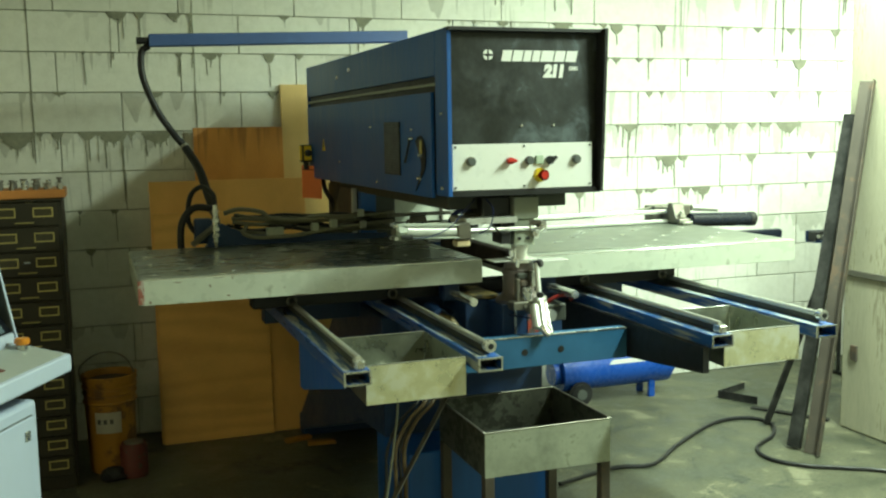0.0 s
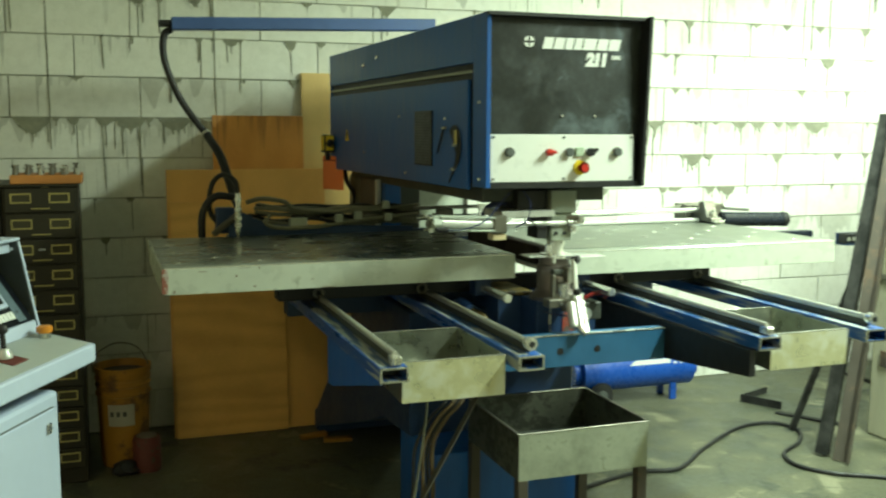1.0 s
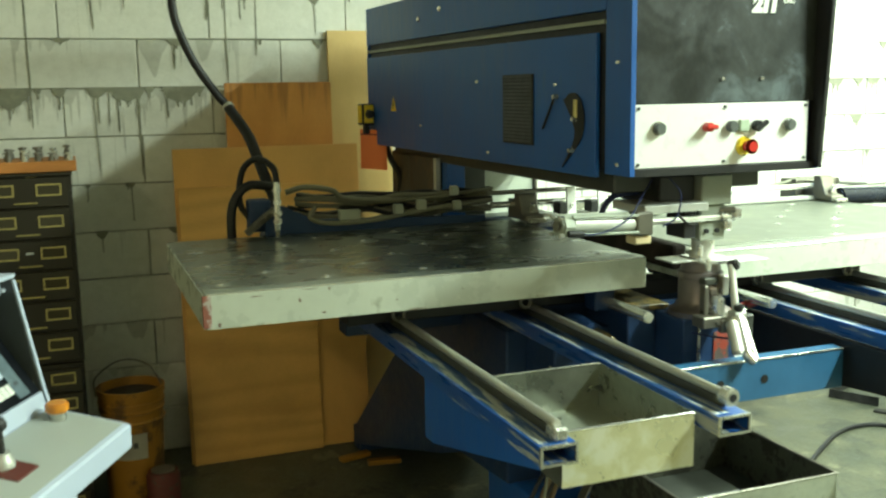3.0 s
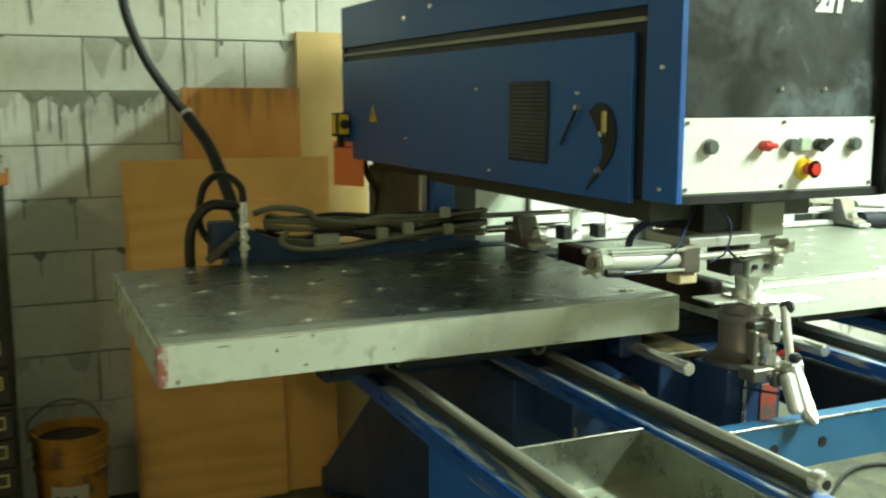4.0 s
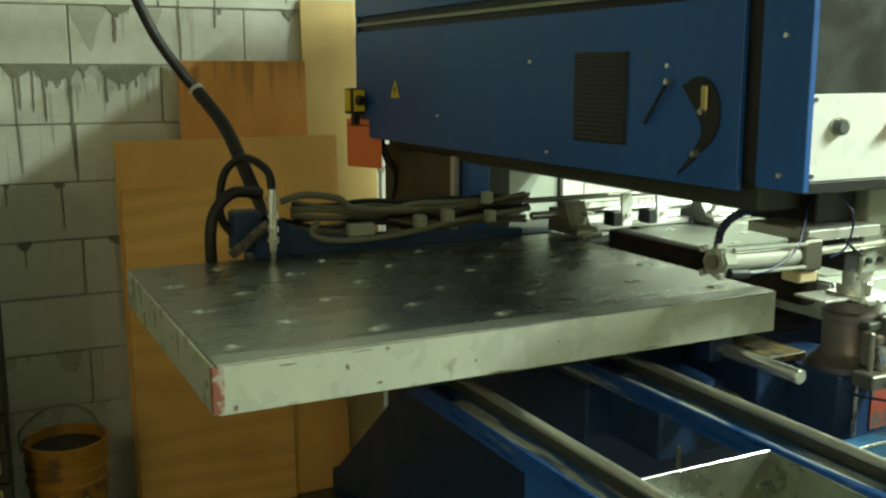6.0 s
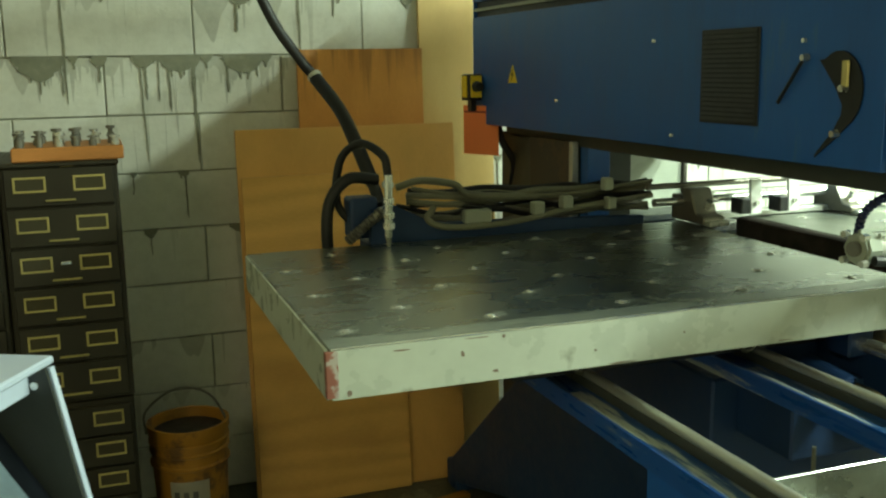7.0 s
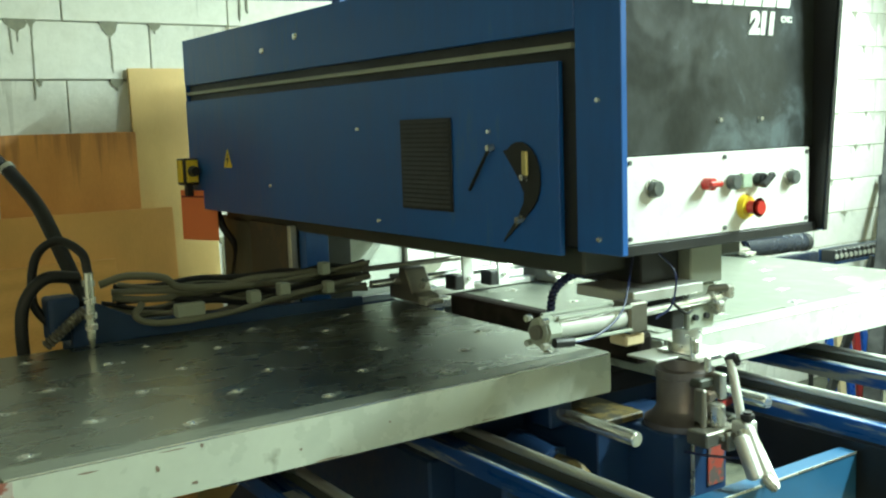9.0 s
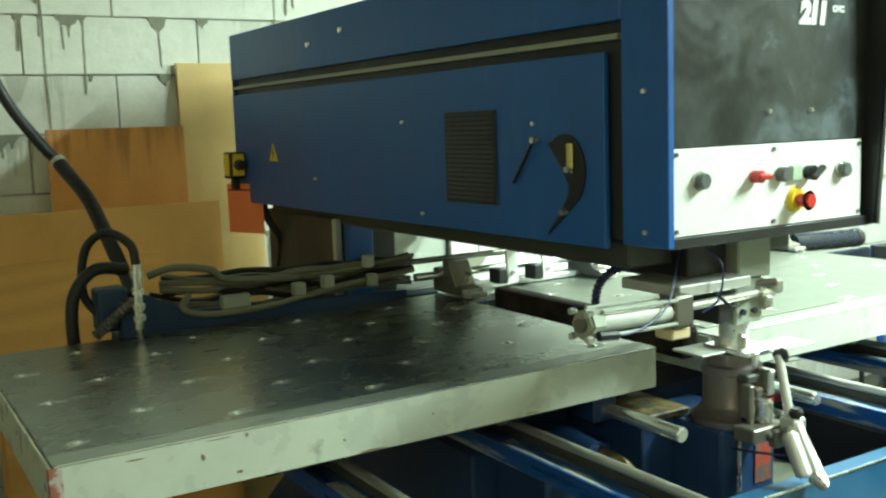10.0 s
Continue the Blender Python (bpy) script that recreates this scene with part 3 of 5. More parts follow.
part("switch_plate", box(HX0 - 0.045, HX0 - 0.008, 1.612, 1.6195, 1.435, 1.505, 0.001), "yellow", switch, "yellow switch plate")
part("switch_knob", rod((HX0 - 0.026, 1.612, 1.47), (HX0 - 0.026, 1.585, 1.47), 0.018, 0.014, n=16), "black", switch, smooth=False)
part("switch_stem", box(HX0 - 0.04, HX0 - 0.02, 1.63, 1.66, 1.39, 1.425, 0.002), "black", switch)
# front: black sheet, white control panel, lip
part("front_sheet", box(HX0 + 0.010, HX1 - 0.006, HY0, HY0 + 0.012, 1.525, HZ1 - 0.012, 0.001), "smear", press, "black front sheet with dusty smears")
part("top_lip", box(HX0 - 0.002, HX1 + 0.004, HY0 - 0.032, HY0 + 0.012, HZ1 - 0.010, HZ1 + 0.001, 0.001), "black", head, "black folded top lip")
part("bottom_lip", box(HX0 + 0.010, HX1 + 0.004, HY0 - 0.012, HY0 + 0.012, HZ0 - 0.003, 1.376, 0.0015), "black", head, "black bottom lip")
panel = part("control_panel", box(0.951, 1.443, HY0 - 0.008, HY0 + 0.01, 1.377, 1.523, 0.001), "white", press, "white enamel control panel")
PY = HY0 - 0.008
for x in (0.96, 1.197, 1.434):
    for z in (1.386, 1.514):
        part("screw", rod((x, PY, z), (x, PY - 0.003, z), 0.004, n=10), "knob", panel, "dark screw")
for x in (1.012, 1.382):
    part("push_button", rod((x, PY, 1.468), (x, PY - 0.018, 1.468), 0.0135, bevel=0.002), "knob", panel, "dark grey round push button")
    part("collar", rod((x, PY, 1.468), (x, PY - 0.006, 1.468), 0.0165, bevel=0.001), "steel", panel, "steel collar")
part("push_button", rod((1.213, PY, 1.468), (1.213, PY - 0.018, 1.468), 0.0135, bevel=0.002), "knob", panel, "dark grey round push button")
part("lamp_button", box(1.236, 1.264, PY - 0.010, PY, 1.455, 1.483, 0.002), "green", panel, "pale green lamp button")
part("red_switch", rod((1.145, PY, 1.468), (1.145, PY - 0.022, 1.468), 0.011, bevel=0.002), "red", panel, "red turn switch")
part("switch_wing", box(1.128, 1.162, PY - 0.030, PY - 0.020, 1.463, 1.474, 0.003), "red", panel, "red switch wing")
part("black_switch", rod((1.287, PY, 1.468), (1.287, PY - 0.018, 1.468), 0.013, bevel=0.002), "black", panel, "black turn switch")
part("switch_wing", box(1.268, 1.306, PY - 0.032, PY - 0.018, 1.4625, 1.4735, 0.003, m=Matrix.Translation((1.287, 0, 1.468)) @ pose(0, 0, 0, 0, -35, 0) @ Matrix.Translation((-1.287, 0, -1.468))), "black", panel, "black switch wing")
part("stop_ring", rod((1.254, PY, 1.420), (1.254, PY - 0.010, 1.420), 0.0235, 0.019, n=28), "yellow", panel, "yellow ring")
stop = part("stop_button", rod((1.254, PY - 0.012, 1.420), (1.254, PY - 0.028, 1.420), 0.012), "red", panel, "red emergency stop")
part("mushroom_head", rod((1.254, PY - 0.026, 1.420), (1.254, PY - 0.038, 1.420), 0.018, bevel=0.006, n=28), "red", panel, "red mushroom head", True)
# markings: roundel, plain bars for the maker's word, model number
FY = HY0 - 0.0012
bm = None
for q in range(4):
    a0 = q * 90 + 8
    arc = [(1.078 + 0.017 * math.cos(radians(a0 + s * 12.3)), 1.803 + 0.017 * math.sin(radians(a0 + s * 12.3))) for s in range(7)]
    arc += [(1.078 + 0.005 * math.cos(radians(a0 + 37)), 1.803 + 0.005 * math.sin(radians(a0 + 37)))]
    bm = prism(arc, "y", FY - 0.001, FY + 0.001, bm=bm)
part("roundel", bm, "white", press, "white quartered roundel")
x = 1.122
for w in (0.033, 0.034, 0.026, 0.026, 0.044, 0.036, 0.038):
    part("marking_bar", prism([(x, 1.783), (x + w, 1.783), (x + w + 0.008, 1.818), (x + 0.008, 1.818)], "y", FY - 0.001, FY + 0.001), "white", press, "white slanted marking bar")
    x += w + 0.0045
lettering("211", 0.052, 1.272, FY, 1.736, "white", press, 0.002, 0.15)
lettering("CNC", 0.015, 1.362, FY, 1.757, "white", press, 0.002)
for x in (1.192, 1.305):
    part("screw", rod((x, HY0, 1.580), (x, HY0 - 0.006, 1.580), 0.0055, 0.004, n=12), "bright", press, "bright screw head", True)
SKEW = Matrix(((1, -0.0165, 0, -0.0165 * 0.24), (0, 1, 0, 0), (0, 0, 1, 0), (0, 0, 0, 1)))  # the head stands a little askew over the tables
for ob in bpy.data.objects:
    if ob.type == "MESH" and ob.parent and (ob.parent in (press, head, door, vent, lever, tri_sign, switch)) and ob.name.split(".")[0] not in ("front_sheet", "control_panel", "marking_bar", "roundel", "lettering"):
        ob.data.transform(SKEW)
# C-frame: upper arm under the head, column, lower body, base
part("upper_arm", box(0.985, 1.42, -0.10, 1.62, 1.305, HZ0 - 0.002, 0.004), "castdark", press, "dark cast arm under the head")
# unseen block added to keep the side lamp off the narrow plywood
part("column_base", box(1.14, 1.475, 1.125, 1.96, 0.28, 1.088, 0.006), "castdark", press, "added dark block that shades the plywood")
part("column", box(0.985, 1.17, 1.12, 1.66, 0.30, 1.32, 0.004), "castdark", press, "dark oily cast column")
# added sheet stands in for the pale shaded patch below the head
part("rear_cover", box(1.171, 1.434, 1.262, 1.268, 0.95, 1.304, 0.001), "apron", press, "added pale grey-green sheet for a shaded patch")
part("column_strut", box(1.435, 1.447, 1.25, 1.28, 0.95, 1.42, 0.001), "dull", press, "thin upright steel strip")
part("column_plate", box(0.972, 0.985, 1.12, 1.40, 0.30, 1.32, 0.002), "rust", press, "brown steel side plate")
part("column_edge", box(0.965, 0.985, 1.098, 1.12, 0.4, 1.32, 0.002), "alu", press, "bright steel strip")
part("blue_post", box(0.99, 1.06, 1.05, 1.096, 0.4, 1.31, 0.002), "blue", press)
# lower frame takes the darkened blue to stand for shade
body = part("lower_body", prism([(0.22, 0.45), (0.22, 0.90), (0.85, 0.90), (1.30, 0.53), (1.815, 0.115), (1.86, 0.10), (1.86, 0.0), (1.80, 0.0), (1.785, 0.03), (1.30, 0.18), (0.75, 0.355), (0.58, 0.42)], "x", 0.84, 1.48, 0.005), "blue_dark_shade", press, "blue welded lower frame, darkened for shade")
part("rear_foot", box(0.845, 1.475, 1.76, 1.798, 0.001, 0.125, 0.004), "blue_dark_shade", press, "blue rear foot plate, darkened for shade")
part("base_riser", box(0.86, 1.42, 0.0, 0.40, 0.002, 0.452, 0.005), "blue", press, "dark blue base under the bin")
part("front_plate", box(0.90, 1.48, 0.05, 0.22, 0.78, 0.93, 0.004), "blue_dark_shade", press)
# front beam: folded channel with two holes, and tapered side plates
beam_bm = prism([(-0.285, 0.795), (-0.285, 0.899), (-0.245, 0.899), (-0.245, 0.893), (-0.278, 0.893), (-0.278, 0.801), (-0.20, 0.801), (-0.20, 0.795)], "x", 0.91, 1.555, 0.0015)
beam = part("front_beam", beam_bm, "blue_lit", press, "blue folded front beam, lightened as if lit")
part("beam_edge", box(0.91, 1.555, -0.2875, -0.2855, 0.8955, 0.9005, 0.0005), "steel", beam, "bare worn edge")
for x in (1.177, 1.308):
    part("bolt_hole", rod((x, -0.2852, 0.846), (x, -0.2868, 0.846), 0.011, n=18), "black", beam, "dark round hole")
ARMS = ((0.463, 0.535, -0.742), (0.838, 0.908, -0.735), (1.581, 1.653, -0.735), (1.952, 2.026, -0.745))
for i, (x0, x1, yf) in enumerate(ARMS):
    z1 = 0.953
    z0, t = z1 - 0.037, 0.0042
    bm = frame_tube(x0, x1, yf, 0.62, z0, z1, t)
    arm = part("support_arm", bm, "blue_worn", press, "scuffed blue box-section arm")
    # black sheet in the tube stands for the shade inside it
    part("tube_end", box(x0 + t + 0.002, x1 - t - 0.002, yf + 0.06, yf + 0.064, z0 + t, z1 - t, 0), "black", arm, "black sheet for the shade inside")
    bm = frame_tube(x0 - 0.0006, x1 + 0.0006, yf - 0.0012, yf + 0.004, z0 - 0.0006, z1 + 0.0006, t + 0.0006)
    part("cut_end", bm, "steel", arm, "bare saw-cut end")
    xr = x0 + 0.047
    part("guide_rod", rod((xr, yf + 0.03, 0.980), (xr, 0.60, 0.980), 0.0088, bevel=0.002), "rodsteel", arm, "steel round guide rod", True)
    # pale strip shows both rubbed paint and the top's reflection
    part("worn_strip", box(x0 + 0.004, xr - 0.013, yf + 0.02, 0.12, z1 - 0.0005, z1 + 0.0012, 0.0006), "bare", arm, "paint rubbed to steel, paler for its glint")
    part("rail_seat", box(xr - 0.006, xr + 0.006, yf + 0.05, 0.60, 0.953, 0.974, 0.002), "castdark", arm, "dark rail seat")
    if i in (1, 3):
        part("roller", rod((xr - 0.002, yf + 0.022, 0.979), (xr - 0.002, yf + 0.048, 0.979), 0.018, bevel=0.003), "bright", arm, "bright end roller", True)
        part("roller_bore", rod((xr - 0.002, yf + 0.0205, 0.979), (xr - 0.002, yf + 0.0225, 0.979), 0.008), "black", arm, "dark bore")
    else:
        part("end_lug", box(xr - 0.014, xr + 0.014, yf + 0.012, yf + 0.05, 0.953, 0.978, 0.004), "steel", arm, "bare steel lug")
# right plate is coloured black in place of the shadow on it
part("side_plate", prism([(-0.72, 0.916), (0.3, 0.916), (0.3, 0.78), (-0.28, 0.795), (-0.72, 0.838)], "x", 1.560, 1.5805), "black", press, "tapered side plate, black for its shade")
part("side_plate", prism([(-0.735, 0.9155), (-0.15, 0.9155), (-0.15, 0.775), (-0.20, 0.775), (-0.735, 0.910)], "x", 0.464, 0.470), "blue", press, "blue tapered side plate")
part("cross_bar", box(0.37, 2.03, 0.16, 0.24, 0.9735, 1.020, 0.003), "black", press, "black cross channel under the tables")
# shade under the tables is put into this channel's blue
part("cross_bar", box(0.47, 2.02, 0.55, 0.63, 0.845, 0.9155, 0.003), "blue_dark_shade", press, "blue rear cross channel, darkened for shade")
# added plate: keeps the bright far wall from showing below the channel
part("cross_web", box(0.92, 1.56, 0.185, 0.215, 0.9005, 0.973, 0.002), "blue_dark_shade", press, "added dark blue plate that hides the bright wall")
for x in (0.50, 0.86, 1.62, 1.96):
    part("eye_bolt", hose([(x + 0.015 * math.cos(a), 0.14, 0.997 + 0.015 * math.sin(a)) for a in [k * 0.7854 for k in range(9)]], 0.005, 8), "dull", press, "dark ring bolt", True)
for x in (1.046, 1.420):
    part("stop_rod", rod((x, -0.172, 1.002), (x, 0.4, 1.002), 0.0145, bevel=0.003), "bright", press, "bright horizontal steel rod", True)
    # clamp blue darkened because little light gets under the table
    part("rod_clamp", box(x - 0.03, x + 0.03, 0.04, 0.10, 0.975, 1.036, 0.004), "blue_dark_shade", press)
# hydraulic elbow under the table
part("valve_body", rod((0.985, -0.01, 0.925), (0.985, 0.12, 0.935), 0.032, bevel=0.006), "blue_dark_shade", press, "blue valve cylinder", True)
part("elbow", hose([(0.99, -0.01, 0.93), (1.0, -0.045, 0.925), (1.02, -0.06, 0.90), (1.045, -0.065, 0.86)], 0.016, 10), "grease", press, "bronze hose elbow", True)


def table(name, x0, x1, y0, y1, label, seed, sheet="top"):
    """Folded sheet top over a painted apron, with rows of small steel ball casters."""
    zt, zb, t = 1.122, 1.040, 0.004
    tp = part(name, box(x0, x1, y0, y1, zt - 0.010, zt, 0.0025), sheet, press, label)
    part("apron", box(x0 + 0.003, x1 - 0.003, y0 - 0.004, y0 + t, zb, zt - 0.0015, 0.001), "apron", tp, "grey-green painted front apron")
    part("apron", box(x0 - 0.004, x0 + 0.001, y0 + 0.001, y1, zb, zt - 0.003, 0.001), "apron", tp, "grey-green painted side apron")
    part("apron", box(x1 - 0.001, x1 + 0.004, y0 + 0.001, y1, zb, zt - 0.003, 0.001), "apron", tp, "grey-green painted side apron")
    part("apron", box(x0, x1, y1 - t, y1 + 0.001, zb, zt - 0.011, 0.001), "apron", tp, "grey-green painted rear apron")
    # bright strip draws the highlight that the folded edge catches
    part("worn_edge", box(x0 + 0.004, x1 - 0.004, y0 - 0.0048, y0 - 0.0005, zt - 0.004, zt - 0.0002, 0.001), "bright", tp, "bright strip for the light on the fold")
    part("front_fold", prism([(y0 - 0.001, zt - 0.0012), (y0 + 0.046, zt - 0.001), (y0 + 0.046, zt + 0.0010), (y0 + 0.003, zt + 0.0004), (y0 - 0.001, zt - 0.0004)], "x", x0 + 0.002, x1 - 0.002), "fold", tp, "paler folded band along the front")
    # black sheet stands for the shade beneath the top
    part("underside", box(x0 + 0.01, x1 - 0.01, y0 + 0.02, y1 - 0.02, zb + 0.006, zb + 0.012, 0), "black", tp, "black sheet for shade under the table")
    ring = lathe([(0.013, 0), (0.012, 0.0006), (0.006, 0.0008)], (0, 0, 0), 14)
    me = bpy.data.meshes.new("caster_ring")
    ring.to_mesh(me), ring.free()
    me.materials.append(M["steel"])
    ball = lathe([(0.008, 0), (0.0075, 0.001), (0.005, 0.002), (0.002, 0.0025)], (0, 0, 0), 12)
    mb = bpy.data.meshes.new("caster_ball")
    ball.to_mesh(mb), ball.free()
    for f in mb.polygons:
        f.use_smooth = True
    mb.materials.append(M["bright"])
    rnd = random.Random(seed)
    scuffs = []
    for k in range(4):  # thin ragged patches rubbed bright round the casters
        bm = bmesh.new()
        vs = []
        for a in range(14):
            r = rnd.uniform(0.010, 0.026)
            vs.append(bm.verts.new((r * 1.3 * math.cos(a * 0.4488), r * 0.75 * math.sin(a * 0.4488), 0.0)))
        bm.faces.new(vs)
        ms = bpy.data.meshes.new("scuff")
        bm.to_mesh(ms), bm.free()
        ms.materials.append(M["scuff"])
        scuffs.append(ms)
    for r in range(6):
        y = y0 + 0.086 + r * 0.128
        x = x0 + (0.05 if r % 2 == 0 else 0.175)
        while x < x1 - 0.04:
            px, py = x + rnd.uniform(-0.012, 0.012), y + rnd.uniform(-0.01, 0.01)
            if r == 0:
                px, py = x, y
            c = place("ball_caster", me, tp, "", Matrix.Translation((px, py, zt)))
            b = place("ball_caster", mb, tp, "", Matrix.Translation((px, py, zt + 0.0008)))
            place("scuff", scuffs[int(px * 977) % 4], tp, "", Matrix.Translation((px + 0.008, py, zt + 0.0003)) @ pose(0, 0, 0, 0, 0, (px * 3571) % 60 - 30))
            if rnd.random() < 0.6:
                place("ball_caster", mb, tp, "", Matrix.Translation((px + 0.03, py + rnd.uniform(-0.006, 0.006), zt - 0.002)))
            x += 0.25
    return tp


left_top = table("table_left", 0.0, 1.142, 0.0, 0.825, "dark worn steel table top with ball casters", 4)
part("chipped_corner", box(-0.0052, 0.014, -0.0056, 0.010, 1.044, 1.118, 0.001), "primer", left_top, "chipped corner with red primer")
rnd = random.Random(12)
for x, z, w, h in ((0.115, 1.108, 0.05, 0.004), (0.24, 1.114, 0.07, 0.003), (0.215, 1.090, 0.010, 0.016), (0.285, 1.112, 0.012, 0.010), (0.27, 1.056, 0.018, 0.008), (0.45, 1.07, 0.008, 0.006), (0.50, 1.043, 0.09, 0.004), (0.62, 1.082, 0.006, 0.007), (0.83, 1.045, 0.06, 0.003), (0.03, 1.05, 0.014, 0.018)):
    w, h = w * 0.7, h * 0.7
    ring = [(x + w * 0.5 * rnd.uniform(0.6, 1.1) * math.cos(a * 0.6283), z + h * 0.5 * rnd.uniform(0.5, 1.2) * math.sin(a * 0.6283)) for a in range(10)]
    part("paint_chip", prism(ring, "y", -0.0046, -0.0034), "chip", left_top, "chipped paint showing red-brown primer")
right_top = table("table_right", 1.300, 2.470, 0.0, 0.825, "duller worn steel table top with ball casters", 9, "dusty")
part("flap", box(1.34, 1.78, 0.055, 0.26, 1.1225, 1.1245, 0.0005), "dusty", right_top, "steel inspection plate")
part("gap_plate", box(1.150, 1.292, 0.74, 0.86, 1.10, 1.121, 0.001), "bright", press, "bright rear gap plate")
part("gap_guard", box(1.240, 1.288, 0.02, 0.716, 1.072, 1.142, 0.012), "guard", press, "dark grimy brown bar along the gap")

# ram, tool holder and die stack
ram = part("ram", box(1.196, 1.286, -0.165, -0.02, 1.270, 1.345, 0.003), "ramgrey", press, "grey square ram")
part("ram_guide", box(1.09, 1.192, -0.14, 0.05, 1.275, 1.345, 0.003), "black", press, "black guide block")
part("tool_holder", box(1.200, 1.276, -0.155, -0.085, 1.180, 1.270, 0.004), "ramgrey", press, "bright steel tool holder")
part("holder_bolts", rod((1.235, -0.12, 1.150), (1.235, -0.12, 1.182), 0.028, 0.030), "steel", press, "turned punch tip", True)
for dx, z in ((0.012, 1.205), (0.043, 1.205), (0.012, 1.235), (0.043, 1.240)):
    part("socket_screw", rod((1.205 + dx, -0.155, z), (1.205 + dx, -0.162, z), 0.006, n=12), "black", press, "black socket screw")
part("bracket_plate", box(1.010, 1.192, -0.20, -0.05, 1.263, 1.283, 0.002), "alu", press, "flat aluminium bracket plate")
part("bracket_leg", box(1.15, 1.185, -0.16, -0.08, 1.19, 1.262, 0.002), "black", press, "dark bracket leg")
for dx in (0.262, 0.29):
    part("tool_lug", box(1.0 + dx, 1.0 + dx + 0.022, -0.175, -0.13, 1.205 + (dx - 0.262), 1.232 + (dx - 0.262), 0.004), "steel", press, "small steel lug")
part("tool_lug", rod((1.258, -0.15, 1.254), (1.29, -0.175, 1.257), 0.008, bevel=0.002), "dull", press, "dark pin", True)
cyl = part("air_cylinder", rod((0.775, -0.235, 1.258), (0.965, -0.205, 1.246), 0.0192, bevel=0.002), "cylinder", press, "pale pneumatic cylinder", True)
for a, bx in ((0.742, 0.775), (0.955, 1.000)):
    ya = -0.2385 + (a - 0.75) * 0.155
    zc = 1.2565 - (a - 0.742) * 0.05
    if a < 0.9:
        part("end_cap", rod((a, ya - 0.002, zc), (bx, ya + 0.003, zc - 0.002), 0.0252, n=8, bevel=0.004), "ramgrey", cyl, "pale eight-sided end cap")
        part("end_boss", rod((a - 0.008, ya - 0.003, zc), (a + 0.002, ya, zc), 0.012, n=14, bevel=0.002), "dull", cyl, "dark centre boss", True)
    else:
        part("end_cap", box(a, bx, ya - 0.024, ya + 0.024, zc - 0.0275, zc + 0.0275, 0.004), "dull", cyl, "dark cast end cap")
for dy, dz in ((0.02, 0.02), (-0.02, 0.02), (0.02, -0.02), (-0.02, -0.02)):
    part("tie_rod", rod((0.770, -0.2375 + dy, 1.257 + dz), (0.960, -0.208 + dy, 1.247 + dz), 0.0035, n=8), "ramgrey", cyl, "thin tie rod", True)
    part("tie_bolt", rod((0.733, -0.243 + dy, 1.257 + dz), (0.745, -0.241 + dy, 1.257 + dz), 0.0058, n=6), "steel", cyl, "hexagon nut")
part("piston_rod", rod((1.000, -0.200, 1.245), (1.262, -0.155, 1.238), 0.008), "rodsteel", cyl, "steel piston rod", True)
part("mount_pad", box(0.955, 1.000, -0.222, -0.178, 1.196, 1.216, 0.003), "wood", cyl, "pale mounting pad")
part("rod_eye", rod((1.235, -0.162, 1.238), (1.285, -0.153, 1.238), 0.013, bevel=0.002), "steel", cyl, "steel rod eye", True)
part("air_fitting", rod((0.755, -0.266, 1.241), (0.790, -0.270, 1.239), 0.008, n=10), "black", cyl, "black air fitting")
for ob in [cyl, *cyl.children]:  # seated a little closer to the ram
    ob.data.transform(Matrix.Translation((0.016, 0, 0)))
part("air_line", hose([(0.785, -0.270, 1.239), (0.86, -0.262, 1.238), (0.94, -0.24, 1.262), (1.00, -0.20, 1.305), (1.06, -0.15, 1.34)], 0.0021, 6), "airline", press, "thin blue air line", True)
part("air_line", hose([(1.085, -0.19, 1.345), (1.10, -0.215, 1.31), (1.085, -0.22, 1.255), (1.05, -0.215, 1.235)], 0.0021, 6), "airline", press, "thin blue air line", True)
part("air_line", hose([(1.10, -0.20, 1.26), (1.125, -0.215, 1.235), (1.16, -0.20, 1.232)], 0.003, 6), "hose", press, "thin black air line", True)
part("corrugated_line", hose([(1.055, 0.08, 1.20), (1.05, 0.06, 1.25), (1.06, 0.02, 1.285), (1.085, -0.03, 1.298), (1.12, -0.06, 1.297)], 0.0085, 10, 0.14, steps=10), "airline", press, "dark blue corrugated conduit", True)
# die column
die = part("die_body", lathe([(0.080, 0.0), (0.080, 0.012), (0.066, 0.020), (0.058, 0.032), (0.055, 0.036), (0.055, 0.096), (0.058, 0.098), (0.058, 0.112), (0.051, 0.116), (0.050, 0.137)], (1.232, -0.117, 0.985), 30), "diebrown", press, "turned oily steel die body", True)
part("die_plate", box(1.197, 1.289, -0.185, -0.075, 1.123, 1.134, 0.002), "bright", press, "bright flat die plate")
part("die_wing", box(1.262, 1.385, -0.19, -0.12, 1.124, 1.1285, 0.001), "alu", press, "flat steel wing")
part("die_wing", box(1.135, 1.215, -0.135, -0.055, 1.124, 1.1285, 0.001), "alu", press, "flat steel wing")
part("die_neck", rod((1.240, -0.105, 1.10), (1.240, -0.105, 1.15), 0.030), "steel", press, smooth=True)
# housing blue is darkened for the shade it stands in
part("die_housing", box(1.150, 1.300, -0.165, 0.06, 0.80, 0.985, 0.005), "blue_dark_shade", press, "blue die housing, darkened for shade")
part("front_bracket", box(1.19, 1.285, -0.20, -0.15, 0.974, 1.002, 0.003), "dull", press, "aluminium front bracket")
part("front_bracket", box(1.215, 1.228, -0.17, -0.145, 1.00, 1.075, 0.003), "dull", press, "steel upright lug")
